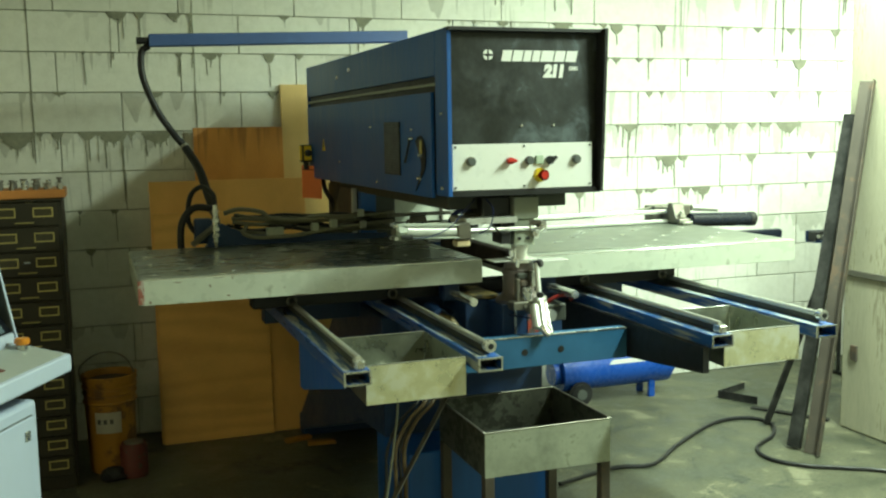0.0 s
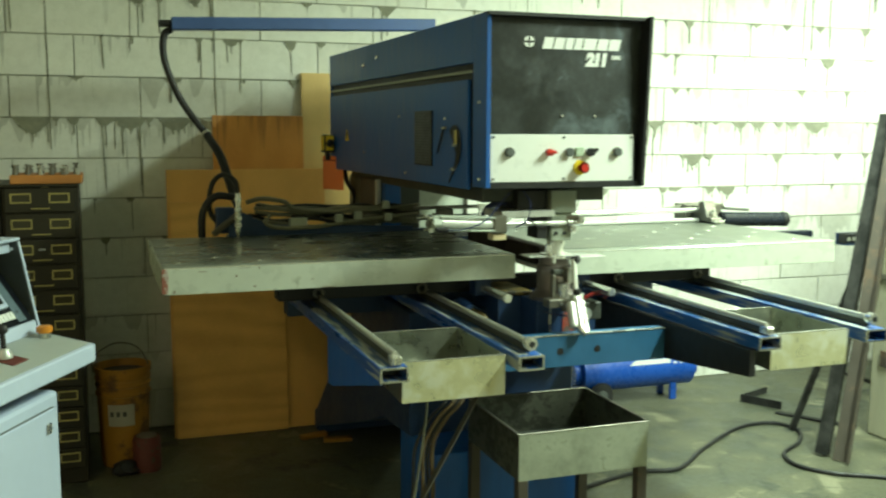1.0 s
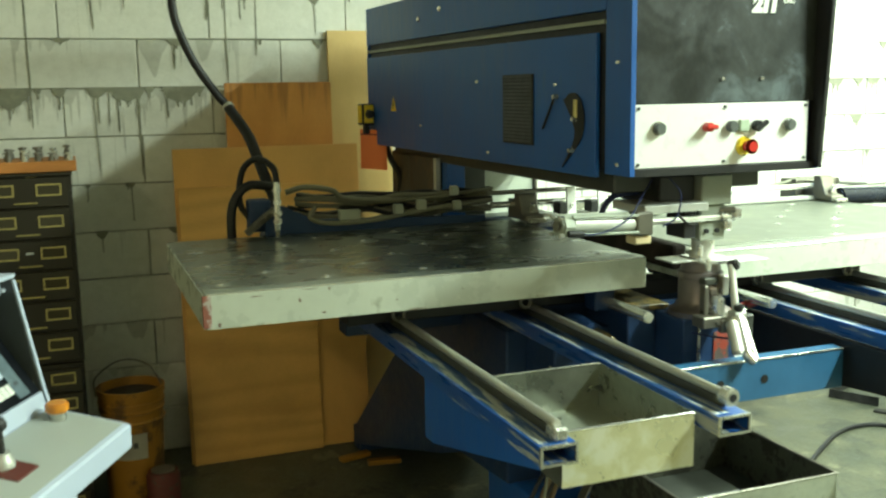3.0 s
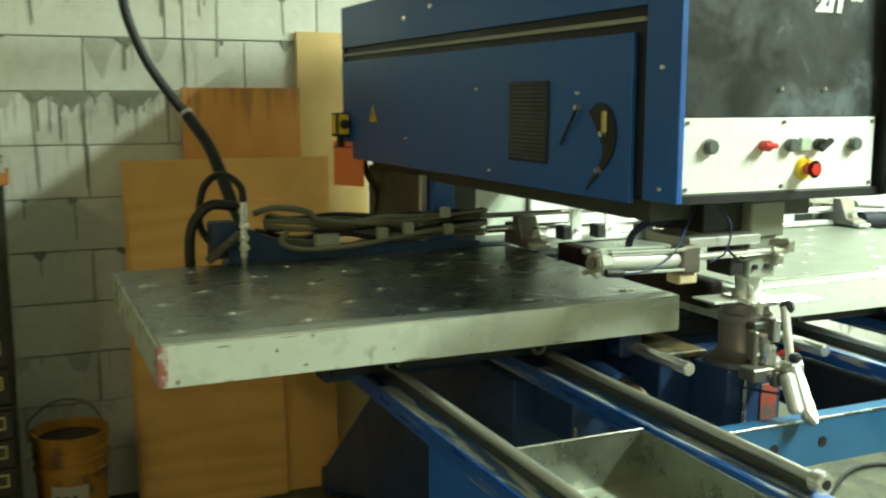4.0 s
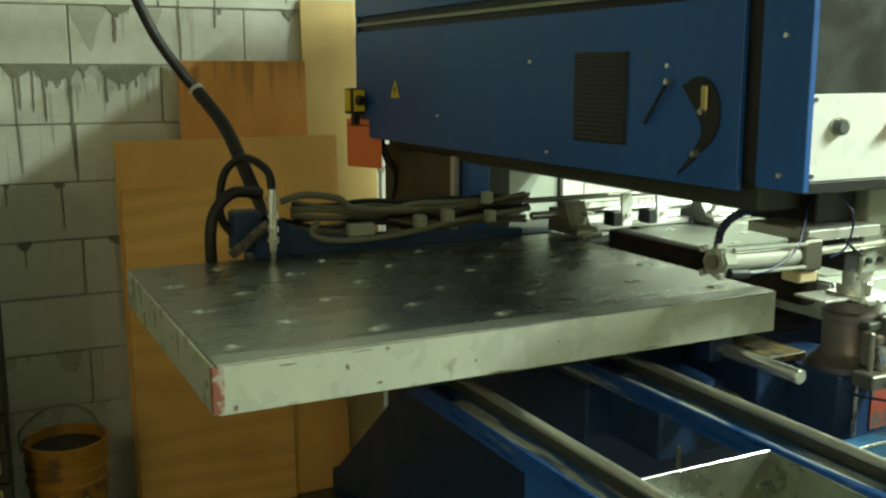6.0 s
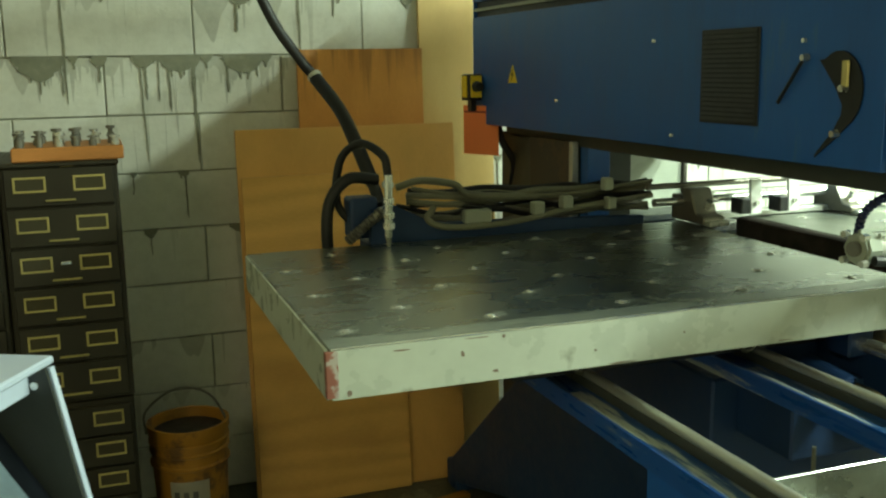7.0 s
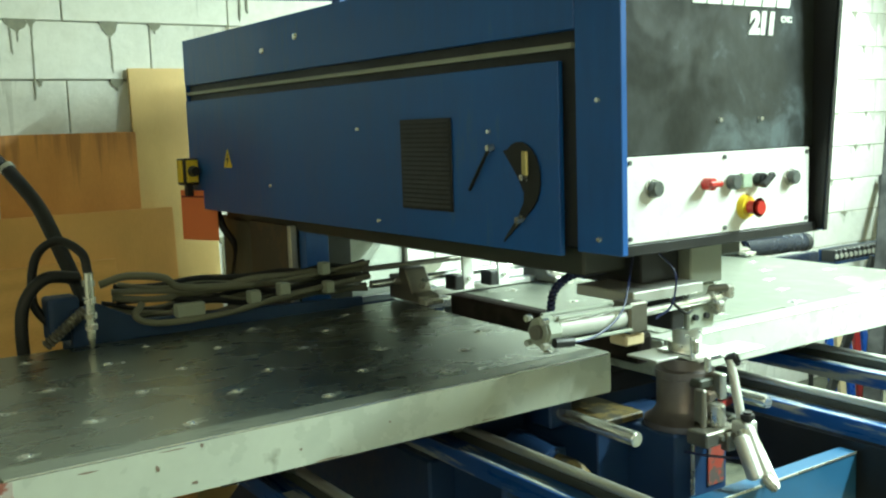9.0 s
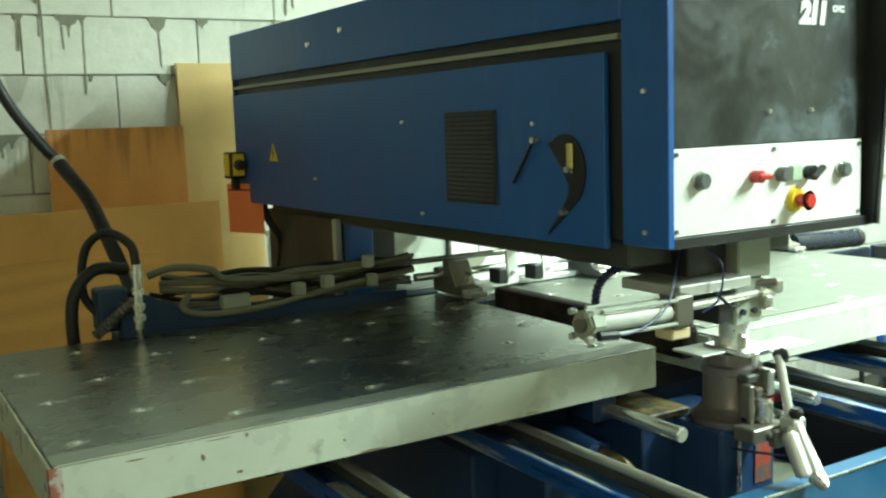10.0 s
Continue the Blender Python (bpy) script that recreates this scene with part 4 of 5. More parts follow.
part("turned_pin", rod((1.25, -0.172, 1.00), (1.25, -0.172, 1.045), 0.017, bevel=0.004), "steel", press, "turned steel pin", True)
part("strut_sleeve", rod((1.222, -0.262, 0.995), (1.214, -0.305, 0.925), 0.0155, bevel=0.004), "alu", press, "pale second strut sleeve", True)
strut = part("pneumatic_strut", rod((1.272, -0.220, 1.005), (1.262, -0.272, 0.925), 0.018, bevel=0.004), "bright", press, "bright slanted pneumatic strut", True)
part("strut_rod", rod((1.285, -0.175, 1.125), (1.277, -0.212, 1.005), 0.009, n=12), "alu", strut, "slim upper rod", True)
part("strut_head", box(1.257, 1.292, -0.235, -0.200, 0.988, 1.018, 0.005), "alu", strut, "cast strut head")
part("strut_knob", rod((1.274, -0.225, 1.018), (1.274, -0.225, 1.036), 0.013, bevel=0.004), "black", strut, "black knob", True)
part("strut_knob", rod((1.285, -0.165, 1.118), (1.30, -0.185, 1.128), 0.014, bevel=0.004), "black", strut, "black knob", True)
part("strut_foot", rod((1.262, -0.272, 0.925), (1.272, -0.295, 0.905), 0.015, 0.011, bevel=0.003), "steel", strut, "steel foot clevis", True)
part("strut_tie", rod((1.298, -0.208, 1.01), (1.285, -0.285, 0.91), 0.005, n=10), "steel", strut, "thin tie rod", True)
part("red_label", box(1.242, 1.288, -0.1685, -0.1655, 0.865, 0.945, 0.0005), "wornred", press, "red worn label plate")
part("clevis", box(1.228, 1.262, -0.262, -0.235, 0.968, 0.996, 0.004), "steel", press, "machined clevis block")
part("clevis_pin", rod((1.222, -0.250, 0.982), (1.270, -0.250, 0.982), 0.006, n=12), "bright", press, "bright cross pin", True)
for dx in (0.0, 0.052):
    part("hexagon_bolt", rod((1.205 + dx, -0.238, 0.988), (1.205 + dx, -0.230, 0.988), 0.0065, n=6), "steel", press, "hexagon bolt head")
part("set_screw", rod((1.193, -0.172, 1.128), (1.193, -0.172, 1.172), 0.005, n=10), "bright", press, "slim bright set screw", True)
part("thin_post", rod((1.195, -0.17, 0.86), (1.195, -0.17, 0.985), 0.004, n=8), "steel", press, "thin steel post")
part("air_line", hose([(1.172, -0.170, 0.952), (1.186, -0.205, 0.951), (1.215, -0.245, 0.950), (1.250, -0.262, 0.946), (1.275, -0.275, 0.925), (1.272, -0.300, 0.905)], 0.0027, 8), "airline", press, "thin blue air line", True)
# added block: darkens the gap between left table and die housing
part("housing_step", box(1.064, 1.149, -0.045, 0.30, 0.80, 0.987, 0.003), "blue_dark_shade", press, "added dark blue block that closes the bright gap")
part("grease_ledge", box(1.062, 1.185, -0.052, 0.30, 0.988, 1.003, 0.003), "grease", press, "steel ledge smeared with yellow-brown grease")

for i, (x, y, z, sx, sy, sz, mt) in enumerate(((1.228, -0.172, 1.050, 0.022, 0.03, 0.018, "rust"), (1.272, -0.165, 1.045, 0.018, 0.03, 0.05, "steel"), (1.225, -0.155, 1.072, 0.04, 0.03, 0.018, "castdark"), (1.236, -0.212, 0.962, 0.026, 0.02, 0.034, "dull"), (1.215, -0.165, 1.002, 0.05, 0.02, 0.012, "bright"), (1.286, -0.22, 0.975, 0.016, 0.02, 0.045, "steel"), (1.205, -0.19, 1.115, 0.012, 0.012, 0.03, "bright"), (1.188, -0.176, 1.150, 0.012, 0.012, 0.026, "bright"))):
    part("die_lug", box(x, x + sx, y, y + sy, z, z + sz, 0.003), mt, press, "small machined lug")
for ob in list(bpy.data.objects):  # the strut and its brackets stand a little forward of the die
    if ob.name.split(".")[0] in ("front_bracket", "turned_pin", "pneumatic_strut", "strut_rod", "strut_head", "strut_knob", "strut_foot", "strut_tie", "die_lug"):
        ob.data.transform(Matrix.Translation((-0.028, -0.033, 0)))
part("valve_block", box(1.335, 1.42, -0.10, 0.02, 0.90, 0.96, 0.004), "castdark", press, "dark valve block")
part("valve_cap", rod((1.355, -0.12, 0.925), (1.355, -0.10, 0.925), 0.02, n=18), "alu", press, "round bright valve cap")
part("red_hose", hose([(1.36, -0.06, 0.96), (1.40, -0.08, 0.985), (1.46, -0.06, 0.98), (1.50, 0.02, 0.95)], 0.007, 8), "redpaint", press, "thin red hose", True)

CHAIN0, CHAIN1 = 3.51, 4.06
# carriage beam with clamps behind the tables
carriage = part("carriage_beam", box(0.30, 2.62, 0.87, 0.955, 1.060, 1.118, 0.004), "blue_dark_shade", press, "dark blue carriage beam")
part("blue_shroud", prism([(0.30, 1.086), (0.30, 1.20), (0.36, 1.21), (0.46, 1.16), (1.05, 1.140), (1.05, 1.086)], "y", 0.845, 0.868, 0.002), "blue_dark_shade", press, "dark blue sheet shroud")
part("slide_rail", rod((1.05, 0.80, 1.178), (2.46, 0.80, 1.178), 0.011), "bright", press, "bright slide rail", True)
part("slide_rail", rod((1.05, 0.835, 1.215), (1.62, 0.835, 1.215), 0.008), "dull", press, "thin dark rail", True)
part("slide_bar", box(1.16, 2.46, 0.79, 0.83, 1.125, 1.140, 0.002), "alu", press, "flat aluminium slide bar")
for x, w, s in ((1.135, 0.065, 0.85), (1.60, 0.05, 0.6), (2.40, 0.06, 0.9)):
    cl = part("clamp", prism([(0.70, 1.128), (0.70, 1.146), (0.735, 1.152), (0.765, 1.150 + 0.075 * s), (0.80, 1.150 + 0.075 * s), (0.80, 1.150 + 0.05 * s), (0.85, 1.150 + 0.05 * s), (0.85, 1.128)], "x", x, x + w, 0.003), "dull", press, "dark cast workpiece clamp")
    part("clamp_jaw", box(x + 0.004, x + w - 0.004, 0.675, 0.73, 1.126, 1.138, 0.002), "steel", cl, "steel clamp jaw")
    part("clamp_bolt", rod((x + w / 2, 0.735, 1.165), (x + w / 2, 0.722, 1.185), 0.009, n=12), "bright", cl, "bright bolt", True)
for x in (1.305, 1.425):
    plate = part("slide_plate", prism([(x, 1.141), (x + 0.034, 1.141), (x + 0.030, 1.232), (x - 0.004, 1.232)], "y", 0.735, 0.745, 0.001), "white", press, "pale upright slide plate")
    part("slide_block", box(x - 0.030, x - 0.001, 0.735, 0.785, 1.141, 1.182, 0.003), "black", plate, "black slide block")
    part("slide_bolt", rod((x + 0.015, 0.735, 1.17), (x + 0.015, 0.727, 1.17), 0.006, n=10), "steel", plate, "steel bolt")
part("rear_motor", rod((2.50, 0.775, 1.135), (2.86, 0.775, 1.125), 0.033, bevel=0.008), "navytube", press, "dark navy tubular drive cylinder", True)
part("motor_end", rod((2.825, 0.775, 1.126), (2.868, 0.775, 1.1245), 0.0345, bevel=0.008), "black", press, "black cylinder end", True)
part("beam_stub", box(2.61, 3.15, 0.915, 0.965, 0.995, 1.050, 0.012), "navytube", press, "dark blue beam end")
part("drive_block", box(2.36, 2.56, 0.85, 0.94, 1.12, 1.20, 0.005), "dull", press, "dark drive block")
part("drive_fitting", rod((2.57, 0.86, 1.185), (2.72, 0.87, 1.172), 0.014), "alu", press, "bright air fitting", True)
part("tray_post", box(4.03, 4.06, 1.12, 1.15, 0.0, 0.9405, 0.002), "blue_dark_shade", press, "dark blue tray post")
chan = part("chain_tray", prism([(1.09, 0.940), (1.09, 0.952), (1.096, 0.952), (1.096, 0.946), (1.17, 0.946), (1.17, 1.000), (1.176, 1.000), (1.176, 0.940)], "x", CHAIN0, CHAIN1), "blue_dark_shade", press, "dark blue cable chain tray")
for i in range(int((CHAIN1 - CHAIN0) / 0.034)):
    x = CHAIN0 + 0.004 + i * 0.034
    part("chain_link", box(x, x + 0.026, 1.098, 1.165, 0.947, 1.000, 0.004), "black", chan, "black chain link")
    part("chain_pin", rod((x + 0.013, 1.098, 0.973), (x + 0.013, 1.092, 0.973), 0.011, n=10), "alu", chan, "pale chain pin")
part("air_tube", hose([(1.30, 0.88, 1.165), (1.80, 0.88, 1.16), (2.15, 0.88, 1.165), (2.32, 0.88, 1.185), (2.40, 0.88, 1.20)], 0.007, 8), "greyhose", press, "pale plastic air tube", True)
# hose bundle along the carriage
rnd = random.Random(3)
for i in range(13):
    z = 1.152 + rnd.uniform(0, 0.065)
    y = 0.87 + rnd.uniform(-0.02, 0.06)
    pts = [(0.36 + rnd.uniform(0, 0.06), y, z + rnd.uniform(-0.01, 0.03))]
    for k in range(1, 7):
        pts.append((0.40 + k * 0.115, y + rnd.uniform(-0.02, 0.02), z + rnd.uniform(-0.018, 0.018)))
    part("hose", hose(pts, rnd.uniform(0.005, 0.0085), 8), "greyhose" if i % 3 else "hose", press, "grey hydraulic hose", True)
part("hose", hose([(0.46, 0.84, 1.20), (0.44, 0.83, 1.17), (0.50, 0.82, 1.15), (0.66, 0.825, 1.152), (0.85, 0.84, 1.175), (1.08, 0.86, 1.19)], 0.008, 8), "greyhose", press, "looped grey hydraulic hose", True)
part("hose", hose([(0.37, 0.86, 1.25), (0.43, 0.85, 1.265), (0.52, 0.86, 1.25), (0.57, 0.87, 1.22), (0.75, 0.87, 1.205)], 0.009, 8), "greyhose", press, "looped grey hydraulic hose", True)
for x, z, w in ((0.535, 1.155, 0.07), (0.80, 1.175, 0.03), (0.93, 1.165, 0.025), (0.92, 1.215, 0.025), (0.72, 1.165, 0.03)):
    part("junction_block", box(x, x + w, 0.822, 0.85, z, z + 0.032, 0.003), "ramgrey", press, "small grey junction block")
part("quick_coupler", rod((0.327, 0.785, 1.145), (0.327, 0.775, 1.293), 0.010), "bright", press, "chromed quick coupler", True)
for z in (1.165, 1.19, 1.225, 1.262):
    part("coupler_nut", rod((0.327, 0.783, z), (0.327, 0.782, z + 0.012), 0.0145, n=6), "steel", press, "hexagon nut")
part("coupler_tip", rod((0.327, 0.786, 1.122), (0.327, 0.785, 1.147), 0.005, 0.009, n=12), "steel", press, smooth=True)
part("end_block", box(0.255, 0.325, 0.86, 0.93, 1.13, 1.23, 0.008), "blue_dark_shade", press, "blue hose end block")

# cable boom with hanging hose
boom = part("cable_boom", prism([(0.135, 1.942), (0.135, 1.994), (1.285, 2.030), (1.285, 1.978)], "y", 1.24, 1.30, 0.004), "boom", press, "violet-blue square cable boom")
part("boom_post", box(1.233, 1.283, 1.245, 1.295, 1.884, 1.979, 0.004), "blue", press)
part("boom_tip", rod((0.085, 1.27, 1.967), (0.137, 1.27, 1.968), 0.015), "black", boom, "dark end fitting")
part("hook", hose([(0.092, 1.27, 1.965), (0.088, 1.275, 1.945), (0.094, 1.28, 1.925), (0.106, 1.28, 1.914)], 0.004, 6), "steel", boom, "wire hook", True)
part("drop_hose", hose([(0.135, 1.27, 1.945), (0.108, 1.28, 1.925), (0.100, 1.275, 1.86), (0.114, 1.27, 1.78), (0.164, 1.265, 1.66), (0.232, 1.25, 1.555), (0.264, 1.243, 1.515), (0.305, 1.14, 1.43), (0.322, 1.06, 1.355), (0.345, 0.98, 1.25), (0.35, 0.93, 1.20)], 0.0145, 12), "hose", press, "thick black sleeved hose", True)
part("sleeve", hose([(0.262, 1.245, 1.518), (0.305, 1.14, 1.43), (0.322, 1.06, 1.355), (0.345, 0.98, 1.25)], 0.018, 12), "hose", press, "black protective sleeve", True)
part("clip", rod((0.262, 1.246, 1.520), (0.267, 1.238, 1.511), 0.0195), "steel", press, "steel hose clip", True)
part("loop_hose", hose([(0.327, 0.777, 1.29), (0.322, 0.80, 1.335), (0.285, 0.86, 1.36), (0.245, 0.90, 1.32), (0.235, 0.91, 1.22), (0.27, 0.90, 1.16)], 0.010, 10), "hose", press, "black looped hose", True)
part("loop_hose", hose([(0.33, 0.88, 1.27), (0.255, 0.875, 1.275), (0.205, 0.87, 1.215), (0.20, 0.87, 1.10), (0.22, 0.88, 1.00)], 0.014, 10), "hose", press, "black looped hose", True)
part("braided_hose", hose([(0.33, 0.84, 1.20), (0.28, 0.83, 1.165), (0.24, 0.84, 1.13)], 0.012, 10, 0.18, steps=12), "dull", press, "braided steel hose", True)
part("motor_cable", hose([(0.945, 1.60, 1.36), (0.950, 1.57, 1.29), (0.985, 1.56, 1.22), (0.99, 1.60, 1.12)], 0.012, 8), "hose", press, "black motor cable", True)


# ---- loose things round the press ----
def lift_tag():
    t = thing("hang_tag", (0.90, 1.62, 1.26), "orange card tag hanging from the press switch", "tag")
    m = Matrix.Translation((0.861, 1.690, 0)) @ pose(0, 0, 0, 0, 0, -66)
    part("card", box(0, 0.160, -0.0012, 0.0012, 1.248, 1.408, 0.0005, m=m), "orange", t)
    part("fold", box(0.004, 0.156, -0.0022, 0.0, 1.385, 1.390, 0.0005, m=m), "redpaint", t, "darker fold line")
    part("string", hose([(0.905, 1.63, 1.405), (0.907, 1.64, 1.43), (0.908, 1.645, 1.448)], 0.0015, 5), "hose", t, "dark string")


lift_tag()


def scrap_tray(x0, x1, y0, y1, label):
    t = thing("scrap_tray", ((x0 + x1) / 2, (y0 + y1) / 2, 0.84), label, "tray", "scrap trays on the arms")
    zb, zt, s = 0.842, 0.949, 0.0016
    part("front_wall", box(x0, x1, y0, y0 + s, zb, zt, 0.0005), "zinc", t, "yellowed zinc front with reflections in its colour")
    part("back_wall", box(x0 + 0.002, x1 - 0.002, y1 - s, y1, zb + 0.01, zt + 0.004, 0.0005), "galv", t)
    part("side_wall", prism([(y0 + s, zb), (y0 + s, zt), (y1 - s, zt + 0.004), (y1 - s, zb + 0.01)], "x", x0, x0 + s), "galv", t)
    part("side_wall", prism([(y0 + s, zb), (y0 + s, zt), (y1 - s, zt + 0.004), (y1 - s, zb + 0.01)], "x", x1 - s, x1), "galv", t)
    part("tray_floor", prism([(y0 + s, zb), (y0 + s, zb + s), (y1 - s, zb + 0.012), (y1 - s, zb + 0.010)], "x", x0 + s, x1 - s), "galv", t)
    part("rim", box(x0, x1, y0 - 0.001, y0 + 0.004, zt - 0.0005, zt + 0.002, 0.0006), "bright", t, "bright folded rim")
    part("rim", box(x0, x1, y1 - 0.004, y1 + 0.001, zt + 0.0035, zt + 0.006, 0.0006), "bright", t, "bright folded rim")


scrap_tray(0.5375, 0.8215, -0.680, -0.322, "small zinc scrap tray with yellowed shiny front")
scrap_tray(1.655, 1.9305, -0.690, -0.335, "small zinc scrap tray hung between blue arms")


def scrap_bin():
    t = thing("scrap_bin", (1.19, -0.23, 0), "stained steel scrap bin on angle-iron legs", "bin")
    x0, x1, y0, y1, zb, zt, s = 0.972, 1.408, -0.438, -0.018, 0.498, 0.641, 0.003
    part("front_wall", box(x0, x1, y0, y0 + s, zb, zt, 0.001), "binsteel", t)
    # walls and floor inside carry oil and the press's shade as dark colour
    part("back_wall", box(x0, x1, y1 - s, y1, zb, zt, 0.001), "bin_shade", t, "oily back wall, darkened for shade")
    part("side_wall", box(x0, x0 + s, y0 + s, y1 - s, zb, zt, 0.001), "bin_shade", t, "brown oily side wall, darkened for shade")
    part("side_wall", box(x1 - s, x1, y0 + s, y1 - s, zb, zt, 0.001), "bin_shade", t, "oily side wall, darkened for shade")
    part("bin_floor", box(x0 + s, x1 - s, y0 + s, y1 - s, zb, zb + s, 0), "castdark", t, "oily floor, black for the shade")
    part("oil_film", box(x0 + s, x1 - s, y1 - 0.16, y1 - s - 0.001, zb + s, zb + 0.012, 0.003), "castdark", t, "black slab for shade and swarf at the back")
    for b in ((x0 - 0.004, x1 + 0.004, y0 - 0.002, y0 + 0.004), (x0 - 0.004, x1 + 0.004, y1 - 0.006, y1 + 0.004), (x0 - 0.004, x0 + 0.006, y0 + 0.006, y1 - 0.006), (x1 - 0.006, x1 + 0.004, y0 + 0.006, y1 - 0.006)):
        part("rim", box(*b, zt - 0.001, zt + 0.003, 0.0012), "dull", t, "bright worn rim")
    for x in (x0, x1 - 0.032):
        for y in (y0, y1 - 0.032):
            bm = box(x, x + 0.032, y, y + 0.004, 0, zb, 0.001)
            box(x, x + 0.004, y + 0.004, y + 0.032, 0, zb, 0.001, bm)
            part("leg", bm, "rust", t, "rusty angle leg")
    rnd = random.Random(8)
    bm = None
    for i in range(60):
        a, x, y = rnd.uniform(0, 3.1), rnd.uniform(x0 + 0.04, x1 - 0.04), rnd.uniform(y0 + 0.04, y1 - 0.04)
        bm = rod((x, y, zb + 0.004), (x, y, zb + 0.0065), rnd.uniform(0.004, 0.010), n=8, bm=bm)
    ob = part("punch_slugs", bm, "bright")
    tagged(ob, "small bright punched slugs lying in the bin", "scrap", kind="stuff")


scrap_bin()


def cables_under():
    for i, (dx, r, mt, lb) in enumerate(((0, 0.007, "brownhose", "brown cable hanging down to the floor"), (0.03, 0.008, "brownhose", "brown cable hanging down to the floor"), (-0.03, 0.006, "hose", "black cable hanging down to the floor"), (0.015, 0.006, "hose", "black cable hanging down to the floor"))):
        tagged(part("cable", hose([(0.97 + dx * 0.5, 0.02, 0.70), (0.907 + dx, -0.05, 0.645), (0.850 + dx, -0.05, 0.59), (0.80 + dx, -0.06, 0.50), (0.79 + dx * 1.2, -0.08, 0.36), (0.76 + dx * 1.6, -0.10, 0.16), (0.73 + dx * 2, -0.12, 0.008)], r, 8), mt, smooth=True), lb, "cable", "cables under the press")
    tagged(part("cable", hose([(0.79, -0.14, 0.90), (0.783, -0.15, 0.692), (0.763, -0.15, 0.523), (0.71, -0.16, 0.22), (0.68, -0.17, 0.005)], 0.004, 6), "greyhose", smooth=True), "thin grey cable hanging below the tray", "cable", "cables under the press")
    bm = box(-0.015, 0.015, -0.002, 0.002, 0, 0.86, 0.0005, m=look((0.553, -0.15, 0.006), (0.949, -0.15, 0.682)) @ pose(0, 0, 0, 180, 0, 0))
    tagged(part("flat_bar", bm, "dull"), "dull flat steel bar leaning under the press", "steel bar")


cables_under()


def console():
    t = thing("control_console", (-0.52, -0.62, 0), "pale grey control console with hooded screen and joystick", "control console")
    f = Matrix(((-0.452, -0.892, 0, -0.193), (-0.892, 0.452, 0, -0.507), (0, 0, 1, 0), (0, 0, 0, 1)))  # local x runs along the desk, y back
    W = 0.66

    def lb(*a, **k):
        return box(*a, m=f, **k)

    def lp(pts, a, b, bevel=0.0, axis="x"):
        return prism(pts, axis, a, b, bevel, m=f)

    def on_face(s0, s1, d0, d1):
        """Section of a slab on the sloping screen face, s up the face and d out of it."""
        e, q = Vector((0.135, 0.190)).normalized(), Vector((-0.190, 0.135)).normalized()
        return [tuple(Vector((0.152, 1.072)) + 0.233 * s * e + d * q) for s, d in ((s0, d0), (s1, d0), (s1, d1), (s0, d1))]
    # desk: top rising gently to the back, deep lip, bevelled underside
    desk = part("desk", lp([(0.0, 0.972), (0.0, 1.013), (0.006, 1.015), (0.140, 1.040), (0.50, 1.040), (0.50, 0.915), (0.12, 0.915)], 0.0, W, 0.003), "console", t, "pale grey desk with deep lip")
    part("desk_top", lp([(0.010, 1.0165), (0.010, 1.0175), (0.138, 1.0415), (0.138, 1.0405)], 0.010, W - 0.010), "desk", desk, "grey desk surface")
    ped = part("pedestal", lb(0.030, W - 0.030, 0.085, 0.50, 0.03, 0.905, bevel=0.012), "console", t, "pale blue-grey steel pedestal")
    dr = part("pedestal_door", lb(0.062, W - 0.062, 0.078, 0.0845, 0.06, 0.868, bevel=0.003), "console", t, "pale steel door")
    part("door_gap", lb(0.059, W - 0.059, 0.0830, 0.0852, 0.057, 0.871, bevel=0.0), "knob", t, "dark door gap")
    lock = part("lock", lb(0.085, 0.105, 0.073, 0.078, 0.812, 0.838, bevel=0.002), "steel", dr, "small steel lock")
    part("plinth", lb(0.055, W - 0.055, 0.10, 0.49, 0.0, 0.03, bevel=0.003), "black", t, "black plinth")
    # screen hood: two cheeks, roof, sill, face leaning back between the cheeks
    for x, y in ((0.0, 0.010), (W - 0.010, W)):
        cheek = part("hood_cheek", lp([(0.140, 1.040), (0.500, 1.040), (0.500, 1.264), (0.187, 1.264), (0.148, 1.072)], x, y, 0.002), "hood", t, "dull grey hood cheek with pale edge")
        part("cheek_edge", lp([(0.1375, 1.042), (0.1400, 1.042), (0.1480, 1.072), (0.1870, 1.262), (0.1845, 1.262), (0.1455, 1.072)], x + 0.001, y - 0.001), "console", cheek, "pale worn edge")
    part("hood_roof", lb(0.0, W, 0.184, 0.500, 1.2645, 1.2725, bevel=0.002), "console", t, "pale grey hood roof")
    part("roof_lip", lb(0.011, W - 0.011, 0.205, 0.216, 1.236, 1.264, bevel=0.002), "console", t, "pale inner lip under the hood roof")
    part("hood_back", lb(0.011, W - 0.011, 0.490, 0.500, 1.041, 1.264, bevel=0.001), "desk", t)
    part("face_sill", lp([(0.140, 1.041), (0.148, 1.071), (0.170, 1.071), (0.170, 1.041)], 0.011, W - 0.011, 0.001), "console", t, "pale sill strip")
    face = part("screen_face", lp(on_face(0.0, 1.0, -0.008, 0.0), 0.011, W - 0.011), "bezel", t, "smeared black screen surround")
    # strip paints the bluish reflection along the black face
    part("face_border", lp(on_face(0.02, 0.98, 0.0005, 0.0030), 0.040, 0.072), "glare", face, "blue-grey border strip for a reflection")
    part("screen_glass", lp(on_face(0.44, 0.94, 0.0005, 0.0025), 0.080, W - 0.07), "screen", face, "dark glass screen")
    part("card_slot", lp(on_face(0.20, 0.40, 0.0005, 0.0125), 0.085, 0.205, 0.002), "console", face, "pale framed slot")
    part("card_slot_gap", lp(on_face(0.245, 0.345, 0.0127, 0.0140), 0.098, 0.192), "screen", face, "dark slot")
